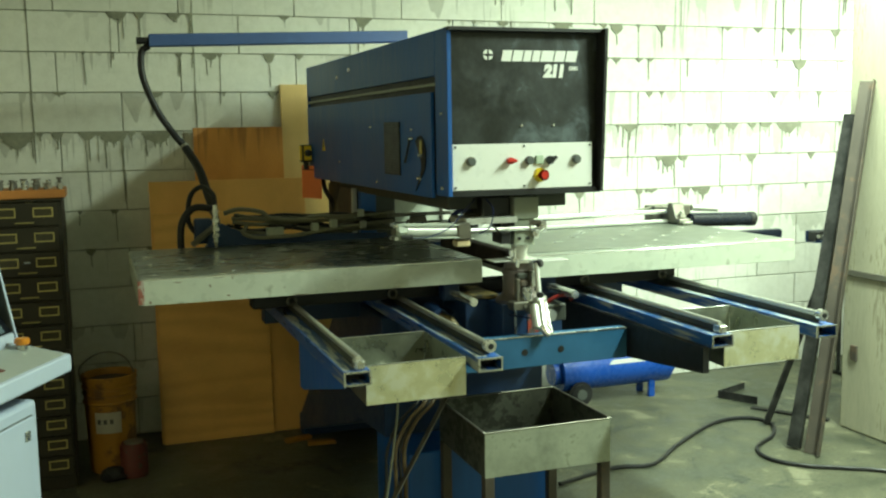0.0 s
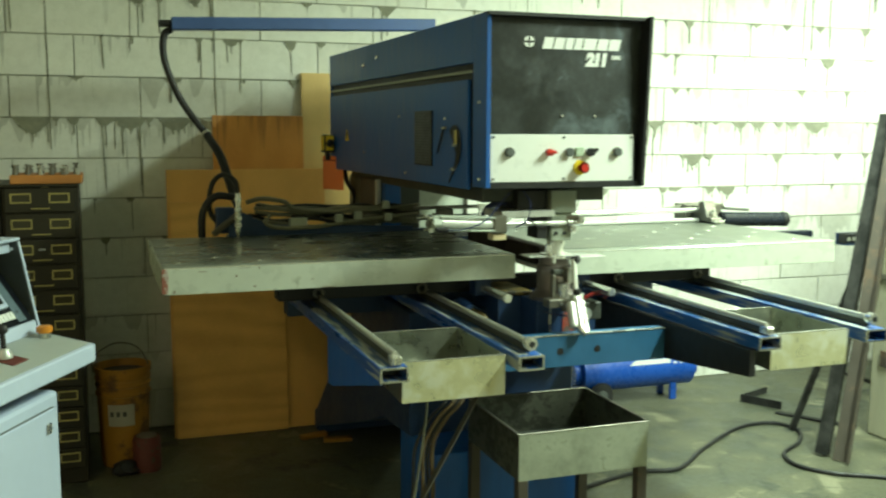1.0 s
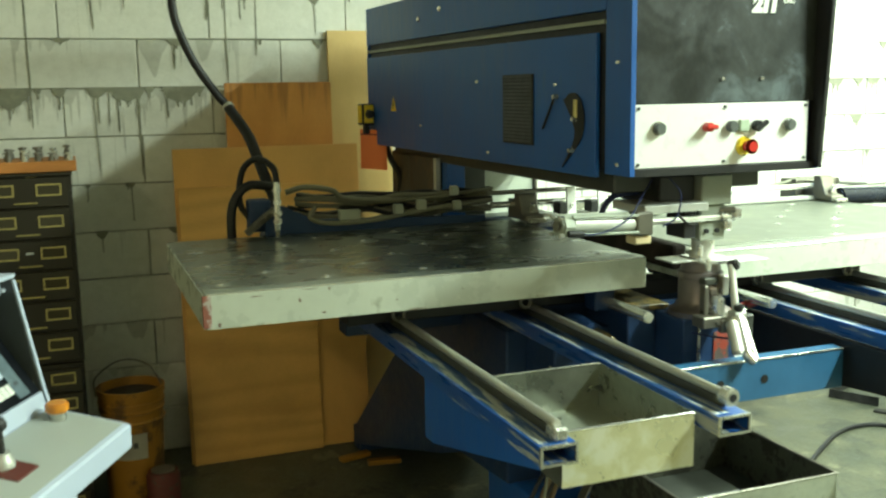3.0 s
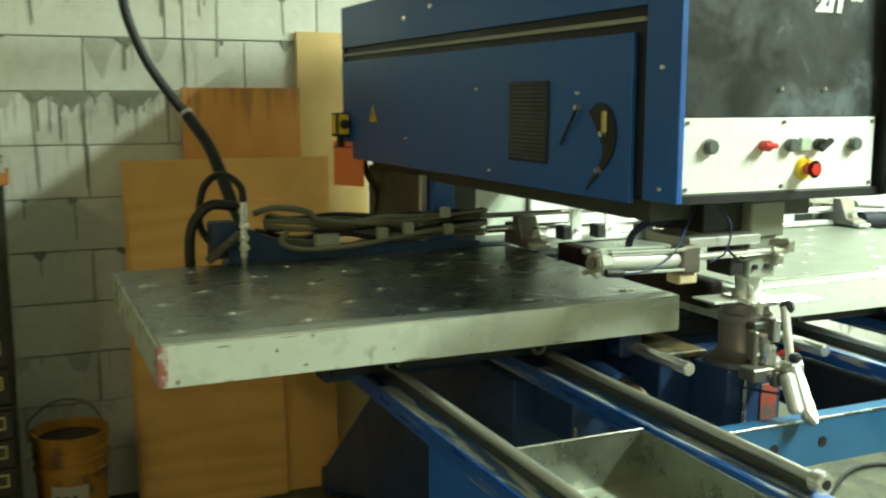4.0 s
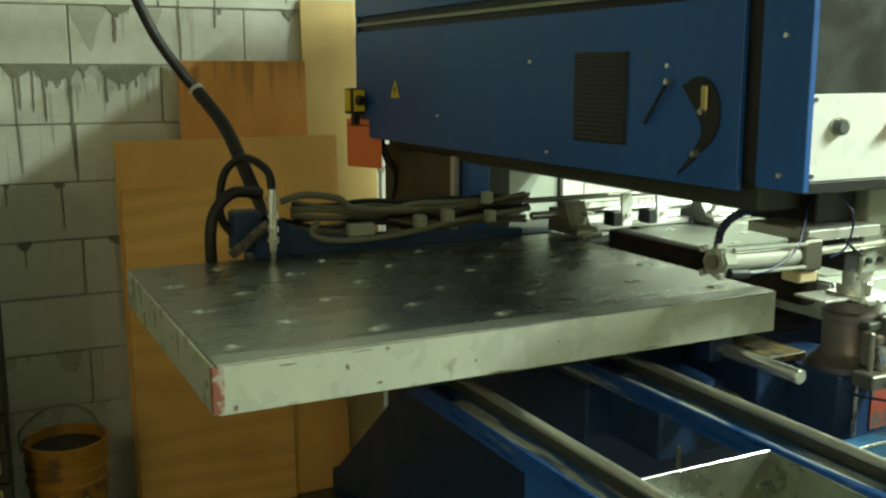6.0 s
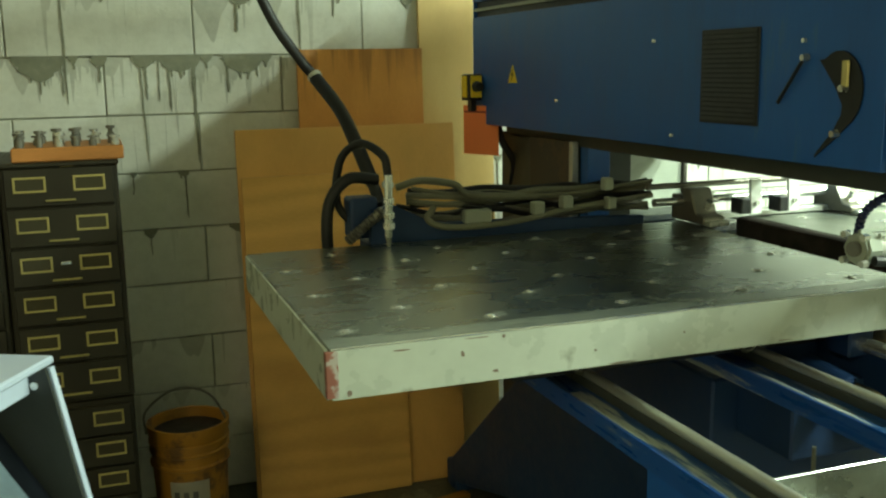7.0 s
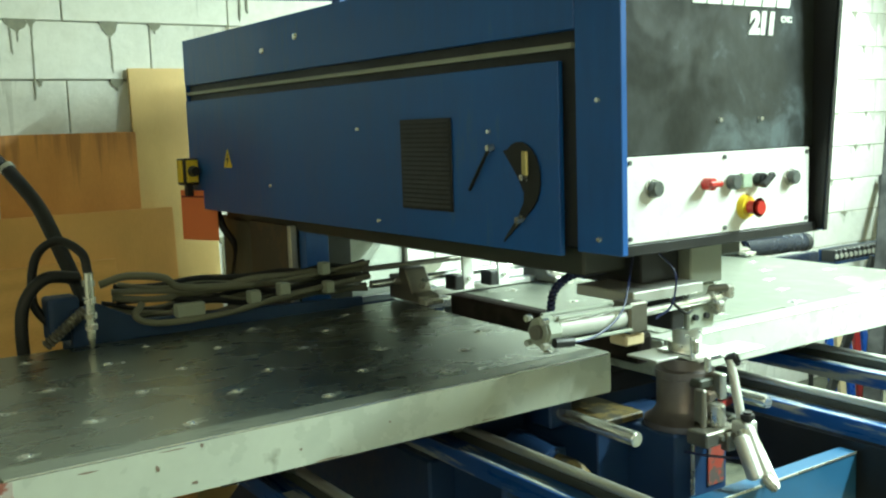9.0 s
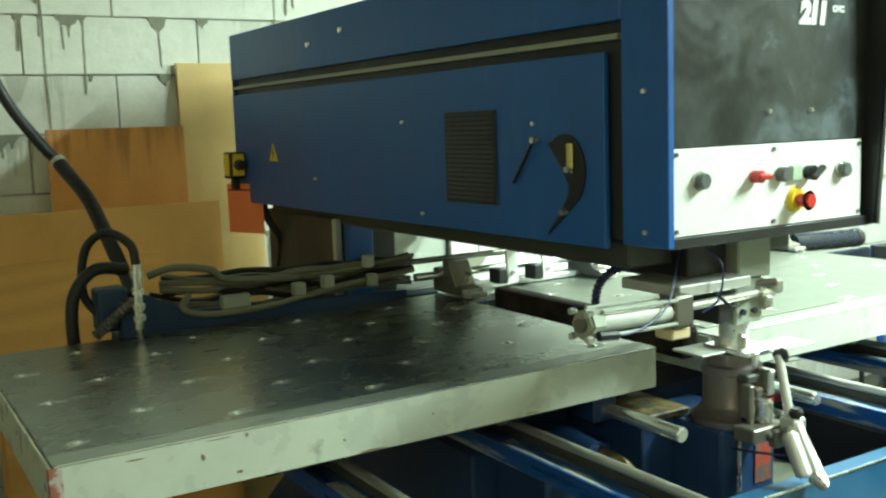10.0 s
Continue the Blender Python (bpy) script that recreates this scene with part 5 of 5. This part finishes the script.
    part("marking_disc", lp(on_face(0.07, 0.15, 0.0005, 0.0018), 0.178, 0.193), "white", face, "white round marking")
    for i in range(7):
        part("marking_bar", lp(on_face(0.07, 0.155, 0.0005, 0.0018), 0.072 + i * 0.0145, 0.084 + i * 0.0145), "white", face, "white marking bar")
    o = lambda x, y, z: tuple(f @ Vector((x, y, z)))
    top = lambda y: 1.0165 + 0.1875 * (y - 0.01)
    for x, z in ((0.018, 1.245), (0.018, 1.085)):
        part("screw", rod(o(0.010, 0.20 if z > 1.2 else 0.165, z), o(0.013, 0.20 if z > 1.2 else 0.165, z), 0.004, n=10), "bright", t, "bright screw head")
    part("button_collar", rod(o(0.046, 0.105, top(0.105)), o(0.046, 0.105, top(0.105) + 0.014), 0.014, n=20), "steel", t, "steel button collar")
    part("amber_button", rod(o(0.046, 0.105, top(0.105) + 0.014), o(0.046, 0.105, top(0.105) + 0.030), 0.019, bevel=0.003, n=20), "amber", t, "amber mushroom button", True)
    part("red_plate", lp([(0.045, top(0.045)), (0.045, top(0.045) + 0.0035), (0.118, top(0.118) + 0.0035), (0.118, top(0.118))], 0.220, 0.280, 0.001), "oldred", t, "dark red base plate")
    jz = top(0.085) + 0.003
    joy = part("joystick", lathe([(0.018, 0), (0.018, 0.007), (0.014, 0.014), (0.012, 0.022)], o(0.250, 0.085, jz)), "alu", t, "chromed joystick base", True)
    part("stick", rod(o(0.250, 0.085, jz + 0.02), o(0.250, 0.087, jz + 0.056), 0.006), "black", joy, "black stick", True)
    part("stick_knob", lathe([(0.004, 0), (0.012, 0.006), (0.013, 0.013), (0.009, 0.021), (0.003, 0.024)], o(0.250, 0.087, jz + 0.052)), "black", joy, "black ball knob", True)
    part("red_button", rod(o(0.335, 0.082, top(0.082)), o(0.335, 0.082, top(0.082) + 0.018), 0.018, bevel=0.004), "red", t, "red push button", True)
    part("key_panel", lp([(0.030, top(0.03)), (0.030, top(0.03) + 0.004), (0.12, top(0.12) + 0.004), (0.12, top(0.12))], 0.38, 0.60, 0.001), "white", t, "white key panel")


console()


def drawer_cabinet(x0, label, front=1.40):
    """Two stacked units of shallow index drawers with brass card holders and pulls."""
    x1, yb = x0 + 0.300, 1.86
    t = thing("drawer_cabinet", ((x0 + x1) / 2, (front + yb) / 2, 0), label, "cabinet", "index drawer cabinets")
    part("upper_case", box(x0, x1, front + 0.012, yb, 0.632, 1.292, 0.004), "cabinet", t)
    part("lower_case", box(x0 + 0.003, x1 - 0.003, front + 0.016, yb, 0.0, 0.628, 0.004), "cabinet", t)
    crown = part("crown", box(x0 - 0.004, x1 + 0.004, front - 0.004, yb, 1.292, 1.304, 0.003), "cabinet", t)
    part("badge", lathe([(0.020, 0), (0.018, 0.003), (0.010, 0.005)], (0, 0, 0), 18), "brass", crown, "oval brass badge", True, at=Matrix.Translation(((x0 + x1) / 2 + 0.02, front + 0.0118, 1.2855)) @ pose(0, 0, 0, 90, 0, 0) @ Matrix.Diagonal((1, 0.45, 1, 1)))
    fronts = [(1.246 - 0.1085 * k, 0.103) for k in range(6)] + [(0.578 - 0.092 * k, 0.087) for k in range(6)]
    for k, (z, h) in enumerate(fronts):
        d = part("drawer", box(x0 + 0.012, x1 - 0.012, front, front + 0.014, z - h / 2 - 0.008, z + h / 2 - 0.008, 0.003), "cabinet", t)
        for xc in (x0 + 0.075, x1 - 0.075):
            w, q = 0.041, 0.021
            bm = None
            for b in ((xc - w, xc + w, z + q - 0.006, z + q), (xc - w, xc + w, z - q, z - q + 0.006), (xc - w, xc - w + 0.006, z - q + 0.006, z + q - 0.006), (xc + w - 0.006, xc + w, z - q + 0.006, z + q - 0.006)):
                bm = box(b[0], b[1], front - 0.004, front + 0.001, b[2], b[3], 0.001, bm)
            part("card_holder", bm, "brass", d, "brass card holder frame")
            part("card", box(xc - w + 0.006, xc + w - 0.006, front - 0.0012, front + 0.0008, z - q + 0.006, z + q - 0.006, 0), "paper", d, "dark aged card")
        if k < 6:
            xm = (x0 + x1) / 2
            part("pull", box(xm - 0.038, xm + 0.038, front - 0.010, front + 0.001, z - 0.046, z - 0.041, 0.0015), "brass", d, "thin drawer pull")
        if k == 2:
            part("latch", box(xm - 0.014, xm + 0.014, front - 0.005, front + 0.001, z - 0.004, z + 0.006, 0.002), "bright", d, "bright small latch")


drawer_cabinet(-0.556, "dark olive-brown index drawer cabinet with brass card holders")
drawer_cabinet(-0.861, "dark olive-brown index drawer cabinet beside its twin", 1.405)


def tool_rack():
    t = thing("tool_rack", (-0.45, 1.45, 1.302), "orange wooden rack of steel punches on the cabinet", "tool rack")
    part("rack_board", box(-0.520, -0.236, 1.41, 1.68, 1.305, 1.342, 0.003), "orangewood", t, "orange stained wooden block")
    rnd = random.Random(5)
    for r in range(3):
        for i in range(6):
            x, y, h, q = -0.500 + i * 0.048 + rnd.uniform(-0.006, 0.006), 1.435 + r * 0.08, rnd.uniform(0.022, 0.046), rnd.uniform(0.011, 0.016)
            p = part("punch", lathe([(q * 0.8, 0), (q * 0.8, h * 0.55), (q * 0.55, h * 0.6), (q * 0.55, h * 0.8), (q * 1.05, h * 0.82), (q * 1.05, h)], (x, y, 1.342), 14), "steel" if rnd.random() < 0.4 else "dull", t, "turned steel punch", True)


tool_rack()
t = thing("small_box", (-0.80, 1.42, 1.302), "worn yellow cardboard box on the drawer cabinet", "box")
part("box_body", box(-0.80, -0.62, 1.42, 1.58, 1.305, 1.345, 0.003), "yellow", t)
part("box_lid", box(-0.805, -0.615, 1.415, 1.585, 1.346, 1.358, 0.002), "black", t, "dark lid")


def pail():
    c = (-0.10, 1.63, 0)
    t = thing("pail", c, "dirty yellow plastic pail with wire handle", "bucket")
    part("pail_wall", lathe([(0.100, 0.002), (0.104, 0.015), (0.118, 0.40), (0.124, 0.402), (0.124, 0.412), (0.119, 0.414), (0.125, 0.44), (0.127, 0.462), (0.118, 0.462), (0.110, 0.40), (0.098, 0.02)], c, 32), "bucket", t, smooth=True)
    for z in (0.330, 0.372):
        part("rib", lathe([(0.117, z), (0.123, z + 0.004), (0.123, z + 0.010), (0.118, z + 0.014)], c, 32), "bucket", t, smooth=True)
    part("inside", rod((c[0], c[1], 0.425), (c[0], c[1], 0.43), 0.112), "black", t, "black disc inside the pail")
    part("handle", hose([(c[0] - 0.128, c[1], 0.43), (c[0] - 0.125, c[1] + 0.01, 0.50), (c[0] - 0.03, c[1] + 0.03, 0.555), (c[0] + 0.07, c[1] + 0.02, 0.53), (c[0] + 0.125, c[1], 0.43)], 0.004, 8), "dull", t, "wire handle", True)
    bm = bmesh.new()
    ring = []
    for i in range(9):
        a = radians(-128 + i * 7.5)
        ring.append([bm.verts.new((c[0] + (0.1112 + 0.0145 * (z - 0.2) / 0.2 * 0.5) * math.cos(a) * 1.015, c[1] + (0.1112 + 0.0145 * (z - 0.2) / 0.2 * 0.5) * math.sin(a) * 1.015, z)) for z in (0.20, 0.30)])
    for p, q in zip(ring, ring[1:]):
        bm.faces.new((p[0], q[0], q[1], p[1]))
    bmesh.ops.solidify(bm, geom=list(bm.faces), thickness=-0.001)
    lab = part("paper_label", bm, "label", t, "grubby white paper label")
    for a0 in (-118, -104, -90):
        a = radians(a0)
        part("print_bar", box(-0.008, 0.008, -0.0006, 0.0006, 0, 0.022, 0, m=Matrix.Translation((c[0] + 0.1155 * math.cos(a), c[1] + 0.1155 * math.sin(a), 0.245)) @ pose(0, 0, 0, 0, 0, a0 + 90)), "print", lab, "dark print bar")
    r = thing("red_can", (-0.01, 1.50, 0), "dull red paint tin standing against the pail", "tin")
    part("tin_body", lathe([(0.062, 0), (0.062, 0.14), (0.055, 0.15), (0.055, 0.156)], (-0.01, 1.49, 0.001), 22), "oldred", r, smooth=True)
    part("tin_lid", lathe([(0.044, 0), (0.044, 0.004), (0.04, 0.006)], (-0.01, 1.49, 0.157), 22), "dull", r, "dark lid")
    k = thing("rag", (-0.09, 1.47, 0), "black crumpled oily rag on the floor", "rag")
    bm = bmesh.new()
    bmesh.ops.create_icosphere(bm, subdivisions=3, radius=0.06)
    for v in bm.verts:
        n = noise.noise(v.co * 22) * 0.022
        v.co = Vector((v.co.x * 1.1 + n, v.co.y * 0.9 - n, max(v.co.z * 0.55 + n + 0.028, 0.001))) + Vector((-0.10, 1.455, 0))
    part("cloth", bm, "rubber", k, smooth=True)


pail()


def leaning_sheet(name, x0, x1, yb, yt, zt, thick, material, label, zb=0.0):
    t = tagged(part(name, prism([(yb, zb + 0.001), (yb + thick, zb + 0.001), (yt + thick, zt), (yt, zt)], "x", x0, x1, 0.001), material), label, "plywood")
    return t


leaning_sheet("plywood_sheet", 0.150, 0.708, 1.880, 1.950, 1.175, 0.015, "ply_a", "pale grained plywood sheet leaning on the wall")
leaning_sheet("plywood_sheet", 0.140, 0.930, 1.9, 1.985, 1.335, 0.012, "ply_b", "honey plywood sheet behind a smaller one")
leaning_sheet("plywood_sheet", 0.375, 0.835, 1.992, 2.045, 1.603, 0.014, "ply_c", "orange-brown plywood board with stained top edge")
leaning_sheet("plywood_sheet", 0.840, 1.125, 2.020, 2.098, 1.826, 0.016, "ply_d", "tall narrow yellow plywood board against the wall")


def compressor():
    t = thing("air_compressor", (2.70, 1.80, 0), "blue horizontal air compressor tank on short feet", "compressor")
    part("tank", rod((2.28, 1.80, 0.180), (3.06, 1.80, 0.180), 0.108, bevel=0.04, n=32), "tank", t, smooth=True)
    part("sticker", prism([(2.60, 0.222), (2.86, 0.222), (2.86, 0.250), (2.63, 0.250)], "y", 1.7015, 1.7035, m=None), "white", t, "pale sticker")
    for x in (2.88, 2.92, 2.95):
        part("print_bar", box(x, x + 0.022, 1.6995, 1.7025, 0.212, 0.229, 0.0), "white", t, "white print bar")
    for x in (2.90,):
        for y in (1.735, 1.865):
            part("foot", box(x - 0.02, x + 0.02, y - 0.01, y + 0.01, 0, 0.10, 0.003), "tank", t, "blue foot")
    for y in (1.70, 1.90):
        w = part("wheel", rod((2.42, y - 0.018, 0.072), (2.42, y + 0.018, 0.072), 0.071, bevel=0.012, n=26), "rubber", t, "black rubber wheel", True)
        part("hub", rod((2.42, y - 0.022, 0.072), (2.42, y + 0.022, 0.072), 0.030, n=18), "knob", w, "dark grey hub")
    part("saddle", box(2.42, 2.86, 1.74, 1.86, 0.262, 0.275, 0.003), "tank", t)
    motor = part("motor", rod((2.64, 1.80, 0.37), (2.86, 1.80, 0.37), 0.085, bevel=0.012, n=28), "black", t, "black electric motor", True)
    part("pump", box(2.46, 2.60, 1.74, 1.86, 0.275, 0.50, 0.010), "dull", t, "finned grey pump head")
    for i in range(7):
        part("fin", box(2.452, 2.608, 1.732, 1.868, 0.37 + i * 0.018, 0.374 + i * 0.018, 0.001), "dull", t)
    part("pressure_gauge", rod((2.88, 1.72, 0.33), (2.88, 1.70, 0.33), 0.03, n=20), "steel", t, "round pressure gauge")
    part("red_valve", rod((2.80, 1.72, 0.30), (2.86, 1.72, 0.32), 0.012, n=12), "red", t, "red valve")


compressor()


def leaning_bar(name, foot, top, w, d, material, label, angle=False, spin=0.0):
    a, b = Vector(foot), Vector(top)
    q = (b - a).to_track_quat("Z", "Y").to_matrix().to_4x4()
    m = Matrix.Translation(a) @ q @ pose(0, 0, 0, 0, 0, spin)
    L = (b - a).length
    if angle:
        bm = box(-w / 2, w / 2, -0.003, 0.003, 0, L, 0.001, m=m)
        box(-w / 2, -w / 2 + 0.006, 0.003, d, 0, L, 0.001, bm, m)
    else:
        bm = box(-w / 2, w / 2, -d / 2, d / 2, 0, L, 0.003, m=m)
    return tagged(part(name, bm, material), label, "steel bar", "steel stock leaning on the pier")


leaning_bar("steel_bar", (3.05, 0.54, 0.005), (3.455, 0.70, 1.775), 0.075, 0.05, "rust", "brown rusty angle iron leaning on concrete pier", True, 15)
leaning_bar("steel_bar", (3.03, 0.645, 0.010), (3.44, 0.79, 1.615), 0.060, 0.040, "darkbar", "dark wide steel channel leaning on concrete pier", False, 12)
leaning_bar("steel_bar", (3.16, 1.02, 0.005), (3.46, 0.88, 1.0), 0.03, 0.03, "darkbar", "short black square bar leaning on concrete pier")
leaning_bar("steel_bar", (3.22, 0.74, 0.005), (3.455, 0.79, 1.20), 0.04, 0.02, "darkbar", "dark flat bar leaning on concrete pier")
cut = thing("bolt_cutter", (4.35, 1.35, 0), "red long-handled cutter with black grips against wall", "tool")
for dx, dz in ((0.0, 0.0), (0.10, 0.03)):
    part("handle", rod((4.30 + dx, 1.35, 0.02), (5.13 + dx, 1.88, 0.87 + dz), 0.016), "redpaint", cut, "red tubular handle", True)
    part("grip", rod((5.13 + dx, 1.88, 0.87 + dz), (5.44 + dx, 2.08, 1.19 + dz), 0.021, bevel=0.004), "rubber", cut, "black rubber grip", True)
for i, (x, h, mt, lb) in enumerate(((3.62, 0.62, "tank", "blue painted offcut leaning behind the pier"), (3.70, 0.60, "wood", "raw timber offcut leaning behind the pier"), (3.78, 0.64, "tank", "blue painted offcut leaning behind the pier"), (3.86, 0.66, "redpaint", "red painted offcut leaning behind the pier"), (3.93, 0.62, "tank", "blue painted offcut leaning behind the pier"), (4.01, 0.68, "darkbar", "dark steel offcut leaning behind the pier"), (4.10, 0.66, "wood", "raw timber offcut leaning behind the pier"), (4.19, 0.70, "darkbar", "dark steel offcut leaning behind the pier"))):
    bm = box(x, x + 0.05, 0, 0.02, 0.005, h, 0.002, m=Matrix.Translation((0.68, 1.62, 0)) @ pose(0, 0, 0, -6, 0, 0))
    tagged(part("offcut", bm, mt), lb, "offcut", "offcuts behind the pier")
t = thing("offcut_rack", (4.6, 1.73, 0), "low dark steel rack holding offcuts behind pier", "rack")
part("rack_rail", box(4.24, 4.98, 1.715, 1.735, 0.52, 0.55, 0.002), "darkbar", t)
for x in (4.24, 4.96):
    part("rack_post", box(x, x + 0.02, 1.715, 1.735, 0, 0.52, 0.002), "darkbar", t)
    part("rack_foot", box(x, x + 0.02, 1.56, 1.86, 0, 0.02, 0.002), "darkbar", t)


def floor_angle():
    t = thing("angle_bracket", (3.3, 1.5, 0), "dark bent steel angle lying on the floor", "steel bar")
    m = Matrix.Translation((3.24, 1.56, 0)) @ pose(0, 0, 0, 0, 0, -62)
    part("long_leg", box(0, 0.24, -0.003, 0.003, 0.001, 0.045, 0.001, m=m), "darkbar", t)
    m2 = Matrix.Translation((3.24, 1.56, 0)) @ pose(0, 0, 0, 0, 0, 22)
    part("short_leg", box(0.005, 0.28, -0.003, 0.003, 0.001, 0.04, 0.001, m=m2), "darkbar", t)
    tagged(part("flat_bar", box(0, 0.42, -0.02, 0.02, 0.001, 0.012, 0.002, m=Matrix.Translation((3.28, 1.30, 0)) @ pose(0, 0, 0, 0, 0, -58)), "darkbar"), "dark flat steel bar lying on the floor", "steel bar")


floor_angle()
tagged(part("floor_cable", hose([(1.75, 0.62, 0.010), (2.07, 0.71, 0.010), (2.27, 0.69, 0.010), (2.535, 0.89, 0.010), (2.90, 1.12, 0.010), (3.12, 1.14, 0.010), (3.175, 1.00, 0.010), (3.05, 0.83, 0.010), (2.865, 0.71, 0.010), (2.81, 0.555, 0.010), (2.89, 0.414, 0.010), (3.05, 0.307, 0.010), (3.18, 0.215, 0.010), (3.45, -0.1, 0.010)], 0.010, 8), "hose", smooth=True), "black power cable snaking over the concrete floor", "cable")
for x, y, a in ((0.80, 1.70, 15), (0.90, 1.60, -8), (1.34, -0.62, 30)):
    tagged(part("wood_chock", box(-0.07, 0.07, -0.02, 0.02, 0.001, 0.02, 0.002, m=Matrix.Translation((x, y, 0)) @ pose(0, 0, 0, 0, 0, a)), "bucket"), "dull yellow painted wooden strip on the floor", "wood strip")

# ---- mortar that ran down the block wall and dried ----
def mortar_runs():
    """Flat ragged runs a millimetre or two proud: a blob under the bed joint, then a thin tail."""
    rnd = random.Random(21)
    # place along the wall, bed joint, width of the blob, length of the tail
    told = ((-0.385, 12, 0.02, 0.95), (0.398, 12, 0.02, 0.80), (-0.155, 8, 0.06, 0.36), (-0.03, 8, 0.15, 0.33), (0.046, 8, 0.05, 0.37), (0.215, 8, 0.17, 0.13), (-0.44, 8, 0.20, 0.13), (-0.27, 8, 0.05, 0.09), (0.50, 10, 0.10, 0.27), (0.035, 11, 0.09, 0.28),
            (2.975, 8, 0.11, 0.32), (3.57, 8, 0.09, 0.15), (3.70, 8, 0.10, 0.09), (3.97, 8, 0.08, 0.10), (4.15, 8, 0.17, 0.17), (3.24, 7, 0.15, 0.19), (3.86, 7, 0.10, 0.20), (3.365, 6, 0.07, 0.07), (3.49, 6, 0.12, 0.10), (4.02, 12, 0.03, 0.38), (4.08, 12, 0.03, 0.34), (4.22, 12, 0.03, 0.33))
    runs = []
    for x, bed, w, length in told:
        n = max(1, int(w / 0.035))
        main = rnd.randrange(n)
        if n > 1:
            for k in range(2):
                runs.append((x + rnd.uniform(-0.2, 0.2) * w, bed, w * rnd.uniform(0.5, 0.8), 0.03 + w * rnd.uniform(0.2, 0.5)))
        for k in range(n):
            runs.append((x + (k - (n - 1) / 2) * w / n + rnd.uniform(-0.012, 0.012), bed, rnd.uniform(0.022, 0.045) if n > 1 else w, length if k == main else length * rnd.uniform(0.15, 0.5) + rnd.uniform(0.012, 0.03)))
    for bed, x0, x1, n in ((8, -1.2, 5.4, 34), (7, 1.6, 5.4, 14), (6, -0.3, 5.4, 34), (9, -1.2, 5.4, 16), (10, -1.2, 5.4, 22), (11, -1.2, 5.4, 30), (5, -0.3, 5.4, 18), (4, -0.4, 2.0, 8), (12, -1.0, 5.4, 24)):
        for k in range(n):
            runs.append((rnd.uniform(x0, x1), bed, abs(rnd.gauss(0.02, 0.03)) + 0.008, rnd.uniform(0.012, 0.05) + (rnd.uniform(0.02, 0.14) if rnd.random() < 0.35 else 0.0)))
    bm = bmesh.new()
    for n, (x, bed, w, length) in enumerate(runs):
        z, tail = bed * CH + 0.004, rnd.uniform(0.0022, 0.0042)
        blob = min(0.6 * w + 0.006, 0.08, length * 0.7)
        bow, lay = rnd.uniform(1.0, 2.4), YW - 0.0066 - n * 0.000012
        left, right, drift = [], [], rnd.uniform(-0.012, 0.012) * min(1.0, length * 4)
        for i in range(15):
            d = i / 14
            d = d * d * 0.55 + d * 0.45
            depth = d * length
            half = tail + (w / 2) * max(0.0, 1 - (depth / blob) ** bow) ** 0.6
            if d > 0.97:
                half *= 0.3
            wob = rnd.uniform(-0.0015, 0.0015) + drift * d
            left.append(bm.verts.new((x - half * rnd.uniform(0.82, 1.1) + wob, lay, z - depth)))
            right.append(bm.verts.new((x + half * rnd.uniform(0.82, 1.1) + wob, lay, z - depth)))
        for i in range(14):
            bm.faces.new((left[i], left[i + 1], right[i + 1], right[i]))
    back = bmesh.ops.extrude_face_region(bm, geom=list(bm.faces))
    for v in back["geom"]:
        if isinstance(v, bmesh.types.BMVert):
            v.co.y += 0.0045
    tagged(part("mortar_runs", bm, "runs", wall_back, "dark dried mortar runs"), kind="stuff")


mortar_runs()

# ---- block wall: each block its own piece ----
half = {}
for course in range(16):
    z = course * CH
    start = 0.037 if course % 2 == 0 else -0.264
    n0 = int(math.floor((X0 - start) / BL))
    x = start + n0 * BL
    while x < X1:
        a, b = max(x, X0) + 0.0025, min(x + BL, X1) - 0.0025
        if b - a > 0.06:
            key = round(b - a, 3)
            if key not in half:
                bm = box(-(b - a) / 2, (b - a) / 2, -0.004, 0.010, 0.0025, CH - 0.0025, 0.0025)
                me = bpy.data.meshes.new("block")
                bm.to_mesh(me), bm.free()
                me.materials.append(M["block"])
                half[key] = me
            rnd = random.Random(course * 100 + int(x * 10))
            place("block", half[key], wall_back, "", Matrix.Translation(((a + b) / 2, YW + rnd.uniform(-0.002, 0.002), z)) @ pose(0, 0, 0, 0, rnd.uniform(-0.12, 0.12), 0))
        x += BL
